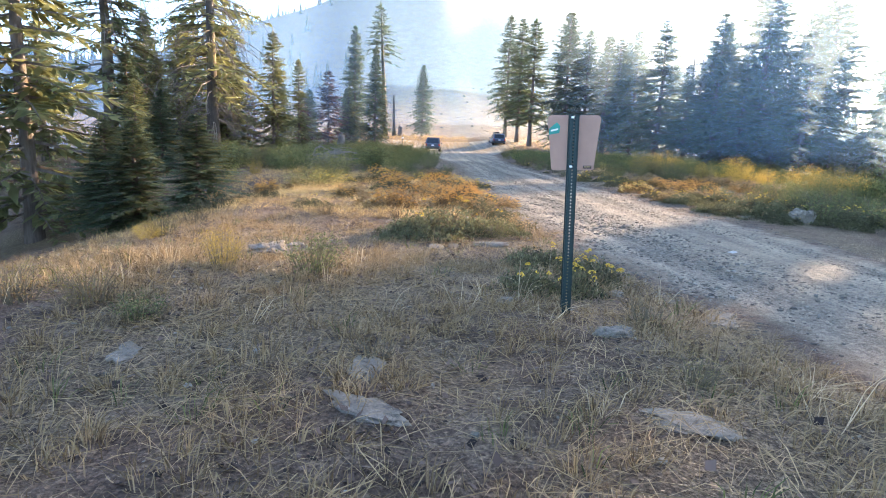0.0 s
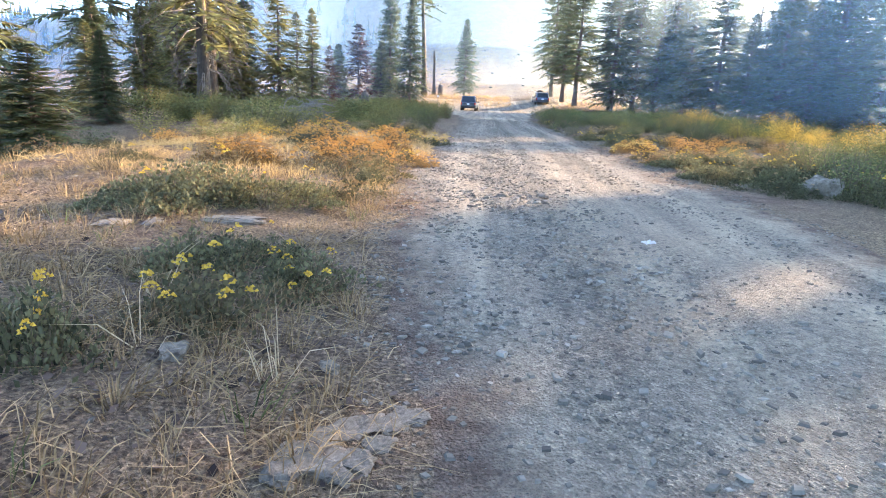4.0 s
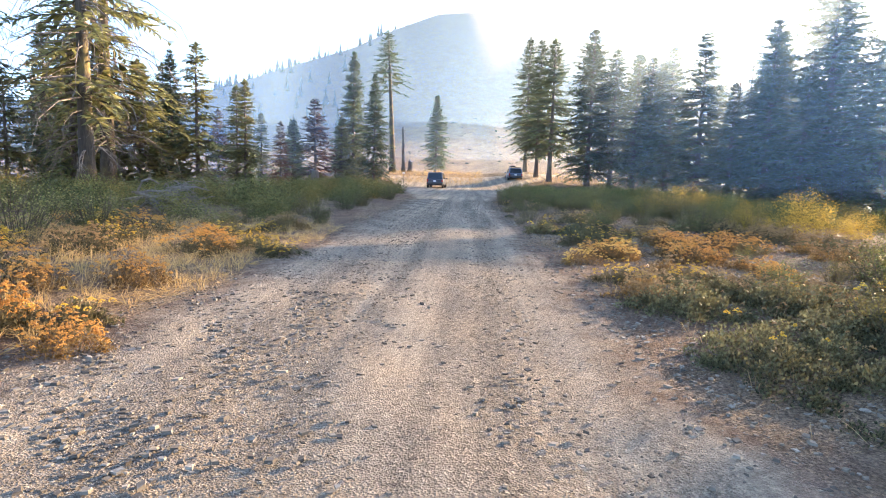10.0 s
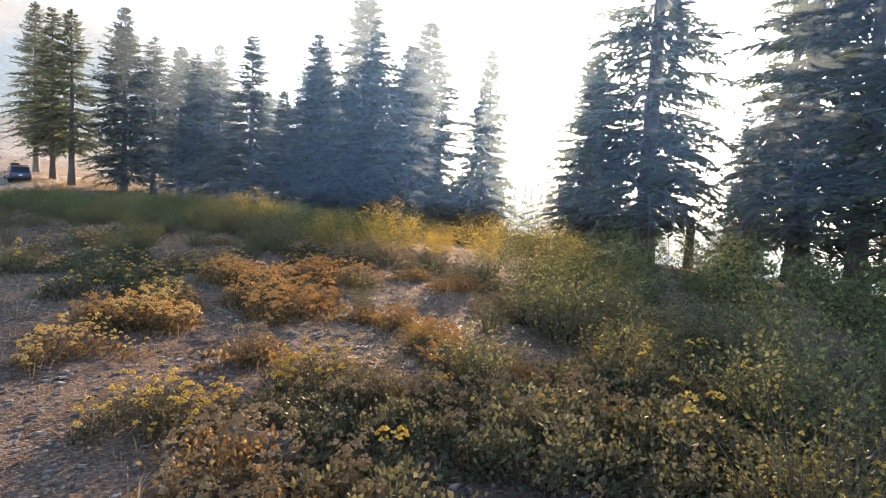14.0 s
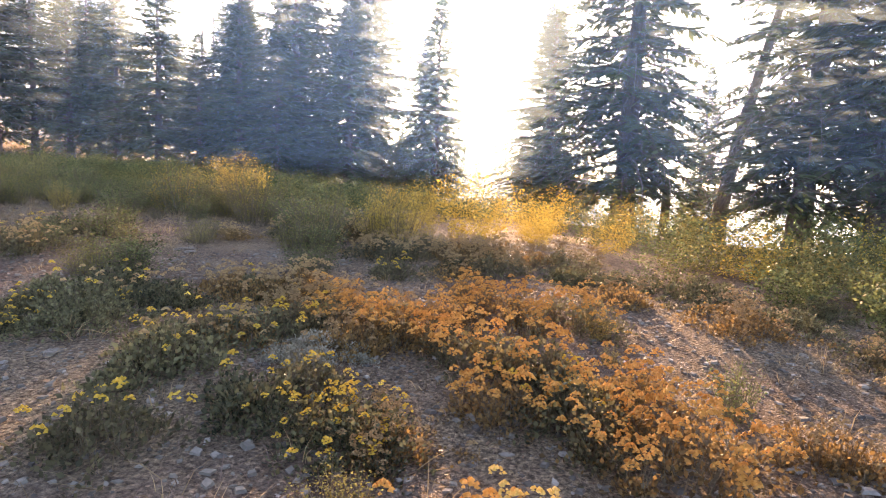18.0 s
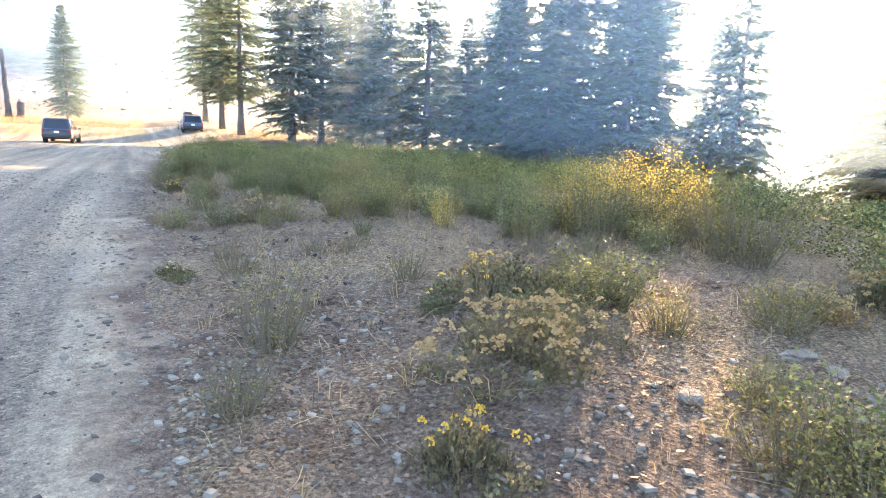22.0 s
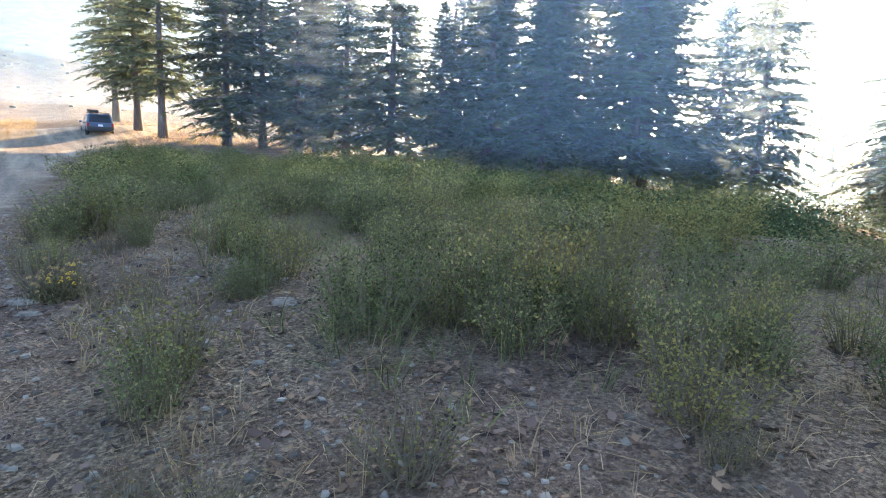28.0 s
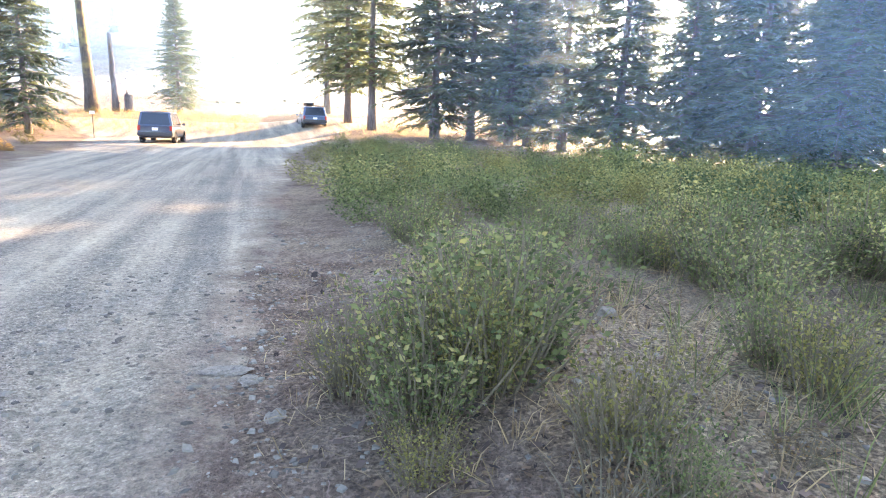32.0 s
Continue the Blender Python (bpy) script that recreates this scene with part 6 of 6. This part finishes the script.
for row in late:
    if not row[0]:
        continue
    ob, m = row
    leafage = ob.children[0]
    if ob.name.startswith(("brush_bush", "willow_bush", "manzanita")) and from_path(m.translation.x, m.translation.y) > 6.5:
        co = np.zeros(len(leafage.data.vertices) * 3)
        leafage.data.vertices.foreach_get("co", co)
        mm = np.array(m)
        co = co.reshape(-1, 4, 3)
        co = co[np.arange(len(co)) % 3 > 0]
        co = (co - co[:, :1]) * 1.3 + co[:, :1]
        co = co.reshape(-1, 3) @ mm[:3, :3].T + mm[:3, 3]
        thicket.setdefault(leafage.data.materials[0], []).append(co)
    else:
        copy_thing(ob, m)
for material, blocks in thicket.items():
    co = np.concatenate(blocks)
    me = bpy.data.meshes.new("thicket")
    n = len(co) // 4
    me.vertices.add(len(co))
    me.vertices.foreach_set("co", co.ravel())
    me.loops.add(n * 4)
    me.loops.foreach_set("vertex_index", np.arange(n * 4))
    me.polygons.add(n)
    me.polygons.foreach_set("loop_start", np.arange(n) * 4)
    me.update(calc_edges=True)
    me.materials.append(material)
    tagged(new("brush_thicket", me), "distant green thicket of leafy bushes", "thicket", kind="stuff")
for row in late:
    if not row[0]:
        row[1].matrix_basis = row[2]


# ---- grass, straw and loose stones ----
def straw_field(name, label, seed, x0, x1, y0, y1, tufts, per, hi, material, keep=0.15, lying=0.25, flat_z=None):
    rnd, hp = random.Random(seed), Heap()
    for k in range(tufts):
        x, y = rnd.uniform(x0, x1), rnd.uniform(y0, y1)
        if off_road(x, y) < keep * rnd.uniform(.2, 2.0) or (hi > .2 and y < 60 and from_path(x, y) < .5):
            continue
        if y < 15 and noise.noise(Vector((x * 1.2, y * 1.2, seed))) < rnd.uniform(-.45, .2):
            continue
        z = ground_z(x, y)
        size, down = rnd.uniform(.5, 1.2), rnd.random() < lying
        for j in range(int(per * rnd.uniform(.5, 1.5))):
            a, r = rnd.uniform(0, 6.28), rnd.uniform(0, .10)
            b = Vector((x + r * math.cos(a), y + r * math.sin(a), z - .01))
            ln = hi * size * rnd.uniform(.5, 1.2)
            tilt = rnd.uniform(1.0, 1.5) if down else rnd.uniform(.05, .75)
            d = Vector((math.cos(a) * math.sin(tilt), math.sin(a) * math.sin(tilt), math.cos(tilt)))
            side = d.cross(Vector((math.cos(a + .6), math.sin(a + .6), .3))).normalized() * rnd.uniform(.0015, .0035)
            mid = b + d * ln * .55
            tip = b + d * ln + Vector((math.cos(a), math.sin(a), 0)) * ln * .22 - Vector((0, 0, ln * (.18 if not down else .03)))
            i = len(hp.v)
            hp.v += [tuple(b - side), tuple(b + side), tuple(mid + side * .8), tuple(mid - side * .8), tuple(tip)]
            hp.f += [(i, i + 1, i + 2, i + 3), (i + 3, i + 2, i + 4)]
    return tagged(new(name, hp.mesh(name, material)), label, "grass", kind="stuff")


straw_field("dry_grass", "matted dry straw coloured grass on the verge", 1, -7.5, 1.2, 3.0, 9.0, 3000, 18, .18, STRAW)
straw_field("dry_grass", "matted dry straw coloured grass on the verge", 2, -9.5, 0.2, 8.5, 15.0, 2000, 14, .20, STRAW)
straw_field("golden_grass", "dry grass coloured golden as if in the low sun", 3, -9, -0.3, 12.5, 27.0, 2600, 12, .26, STRAW_GOLD_LIT)
straw_field("dry_grass", "thin dry grass on stony ground", 4, 4.0, 10.5, 15.0, 31.0, 420, 9, .18, STRAW)
straw_field("dry_grass", "thin dry grass on stony ground", 5, 3.8, 10.5, 31.0, 46.0, 1000, 10, .22, STRAW, .3)
straw_field("green_grass", "slender green stems among the brush", 9, 5.6, 11, 36.5, 48.0, 560, 12, .45, LEAF_GREEN, .9, .03)
straw_field("golden_grass", "tall grass on the bank coloured golden as if sunlit", 6, -13, 4.5, 84.0, 99.0, 1500, 10, .65, STRAW_GOLD_LIT, -30, .05)
straw_field("golden_grass", "tall golden grass under the firs", 7, 8.5, 26.0, 80.0, 92.0, 700, 9, .5, STRAW_GOLD_LIT, -30, .05)
straw_field("green_grass", "sparse fresh green grass blades", 8, -7, 0, 3.5, 12.0, 130, 12, .2, LEAF_GREEN, .15, .05)


def chip(hp, c, r, rnd):
    """A flat angular stone chip."""
    a, k, e, tilt = rnd.uniform(0, 6.28), len(hp.v), rnd.uniform(.5, 1.0), rnd.uniform(-.3, .3)
    h = r * rnd.uniform(.15, .42)
    for ring, z in ((1.0, -.3 * h), (rnd.uniform(.6, .95), h)):
        for q in range(4):
            j = r * ring * (1 + (((q * 37 + k) % 11) / 11 - .5) * .5)
            x, y = math.cos(q * 1.571) * j, math.sin(q * 1.571) * j * e
            hp.v.append((c[0] + x * math.cos(a) - y * math.sin(a), c[1] + x * math.sin(a) + y * math.cos(a), c[2] + z + x * tilt * ring))
    hp.f += [(k + q, k + (q + 1) % 4, k + 4 + (q + 1) % 4, k + 4 + q) for q in range(4)] + [(k + 4, k + 5, k + 6, k + 7)]


def gravel(name, label, seed, x0, x1, y0, y1, many, r0, r1, where=None):
    rnd, hp = random.Random(seed), Heap()
    for k in range(many):
        x, y = rnd.uniform(x0, x1), rnd.uniform(y0, y1)
        if where and not where(x, y, rnd):
            continue
        r = r0 * (r1 / r0) ** (rnd.random() ** 2.0)
        chip(hp, (x, y, ground_z(x, y) + r * .08 + (.009 if off_road(x, y) < -.3 else 0)), r, rnd)
    return tagged(new(name, hp.mesh(name, STONES)), label, "gravel", kind="stuff")


def on_road(x, y, rnd):
    l, r = road_edges(y)
    u = (x - l) / (r - l)
    track = math.exp(-((u - .60) / .08) ** 2) + math.exp(-((u - .88) / .06) ** 2)
    return -.05 < u < 1.04 and rnd.random() > .1 + .8 * track


def middle_band(x, y, rnd):
    return abs(x - .7 + .4 * math.sin(y * .5)) < abs(rnd.gauss(0, .75)) + .25


def on_verge(x, y, rnd):
    return -.3 < off_road(x, y) < 1.6 + 1.5 * rnd.random() or from_path(x, y) < .9 or math.hypot(x - 7.8, y - 24.5) < 4


gravel("road_gravel", "small grey stones scattered on the road", 11, -1, 5, 5, 24, 15000, .008, .034, on_road)
gravel("road_gravel", "small dark stones scattered on the road", 17, -1, 5, 7, 22, 8000, .007, .026, on_road)
gravel("road_gravel", "coarse broken stones in the middle of the road", 12, -1, 3.6, 8, 18.5, 11000, .010, .042, middle_band)
gravel("road_gravel", "small grey stones scattered on the road", 13, -1, 4.6, 23, 46, 24000, .008, .034, on_road)
gravel("verge_gravel", "flat grey stone chips on bare soil", 14, 3.8, 10.5, 15, 31, 17000, .007, .038, on_verge)
gravel("verge_gravel", "flat grey stone chips on bare soil", 15, 3.4, 8.5, 30, 48, 9000, .008, .040, on_verge)
gravel("broken_stone", "patch of broken grey stones on the road", 18, .2, 2.2, 11.7, 14.0, 420, .016, .06, lambda x, y, rnd: math.hypot(x - 1.15, (y - 12.75) * .8) < abs(rnd.gauss(0, .55)) + .1)
gravel("broken_stone", "flat grey broken stones on bare soil", 19, 4.3, 9, 19.5, 31, 1100, .018, .05, on_verge)
gravel("verge_gravel", "pale stone chips on the grassy verge", 16, -7, .8, 3, 15, 1500, .008, .035)


def straw_mat(name, label, seed, x0, x1, y0, y1, many, l0, l1, material, keep=.05):
    """Long dead stalks lying criss-cross on the ground."""
    rnd, hp = random.Random(seed), Heap()
    for k in range(many):
        x, y = rnd.uniform(x0, x1), rnd.uniform(y0, y1)
        if off_road(x, y) < keep * rnd.uniform(.2, 2.5) or noise.noise(Vector((x * 1.3, y * 1.3, seed))) < rnd.uniform(-.75, .35):
            continue
        a, ln, lift = rnd.uniform(0, 6.28), l0 * (l1 / l0) ** rnd.random(), abs(rnd.gauss(0, .035))
        d, z = Vector((math.cos(a), math.sin(a), 0)), ground_z(x, y)
        w = Vector((-d.y, d.x, rnd.uniform(-.6, .6))) * rnd.uniform(.0009, .0024)
        p0 = Vector((x, y, z + .004 + rnd.uniform(0, .02)))
        p1 = p0 + d * ln * .5 + Vector((-d.y, d.x, 0)) * ln * rnd.uniform(-.1, .1) + Vector((0, 0, lift))
        p2 = p0 + d * ln + Vector((0, 0, lift * rnd.uniform(-.2, 1.2)))
        i = len(hp.v)
        hp.v += [tuple(p0 - w), tuple(p0 + w), tuple(p1 + w), tuple(p1 - w), tuple(p2)]
        hp.f += [(i, i + 1, i + 2, i + 3), (i + 3, i + 2, i + 4)]
    return tagged(new(name, hp.mesh(name, material)), label, "straw", kind="stuff")


straw_mat("straw_litter", "dead grass stalks matted flat on the ground", 41, -7, 1.3, 3.0, 9.5, 30000, .08, .42, STRAW)
straw_mat("straw_litter", "dead grass stalks matted flat on the ground", 42, -7.5, 0.3, 9.5, 15.5, 12000, .08, .38, STRAW)
straw_mat("straw_litter", "dead stalks lying between the mounds, coloured golden as if sunlit", 43, -8, -0.2, 15, 26, 12000, .08, .35, STRAW_GOLD_LIT)
straw_mat("straw_litter", "dry stalks lying under the brush", 44, 3.6, 10, 29, 46, 9000, .06, .34, STRAW)
straw_mat("twig_litter", "dark dead twigs and leaves lying under the brush", 46, 3.7, 10, 23, 46, 15000, .03, .22, LITTER)
straw_mat("straw_litter", "thin dry stalks lying on stony ground", 45, 4.0, 10, 15, 29, 4500, .06, .3, STRAW)


def leaf_litter(name, label, seed, x0, x1, y0, y1, many, size, material, keep=.15):
    """Fallen leaves and bits of bark lying flat, thickest in drifts."""
    rnd, hp = random.Random(seed), Heap()
    for k in range(many):
        x, y = rnd.uniform(x0, x1), rnd.uniform(y0, y1)
        if off_road(x, y) < keep * rnd.uniform(0, 3) or noise.noise(Vector((x * .9, y * .9, seed))) < rnd.uniform(-.6, .35):
            continue
        a, ln, t = rnd.uniform(0, 6.28), size * rnd.uniform(.5, 1.5), rnd.uniform(-.45, .45)
        d = Vector((math.cos(a), math.sin(a), t))
        side = Vector((-math.sin(a), math.cos(a), rnd.uniform(-.5, .5))) * ln * rnd.uniform(.15, .36)
        hp.leaf(Vector((x, y, ground_z(x, y) + .006 + abs(t) * ln * .5)), d * ln, side)
    return tagged(new(name, hp.mesh(name, material)), label, "litter", kind="stuff")


leaf_litter("leaf_litter", "dry brown leaves fallen under the brush", 51, 3.7, 9.5, 28.5, 46, 16000, .045, LEAF_FALLEN)
leaf_litter("leaf_litter", "dark scraps of bark and leaf under the brush", 52, 3.9, 9.5, 30, 46, 9000, .06, LITTER)
leaf_litter("leaf_litter", "dry scraps of leaf on stony ground", 53, 4.0, 9.5, 15, 29, 6000, .035, LEAF_FALLEN)
leaf_litter("leaf_litter", "dark dead leaves matted in the grass", 54, -7, 1.0, 3, 12, 9000, .05, LITTER)
straw_field("dry_grass", "pale tall dead grass stalks", 10, -6.5, 0.6, 3.2, 8.5, 70, 9, .42, STRAW_PALE, .15, .1)
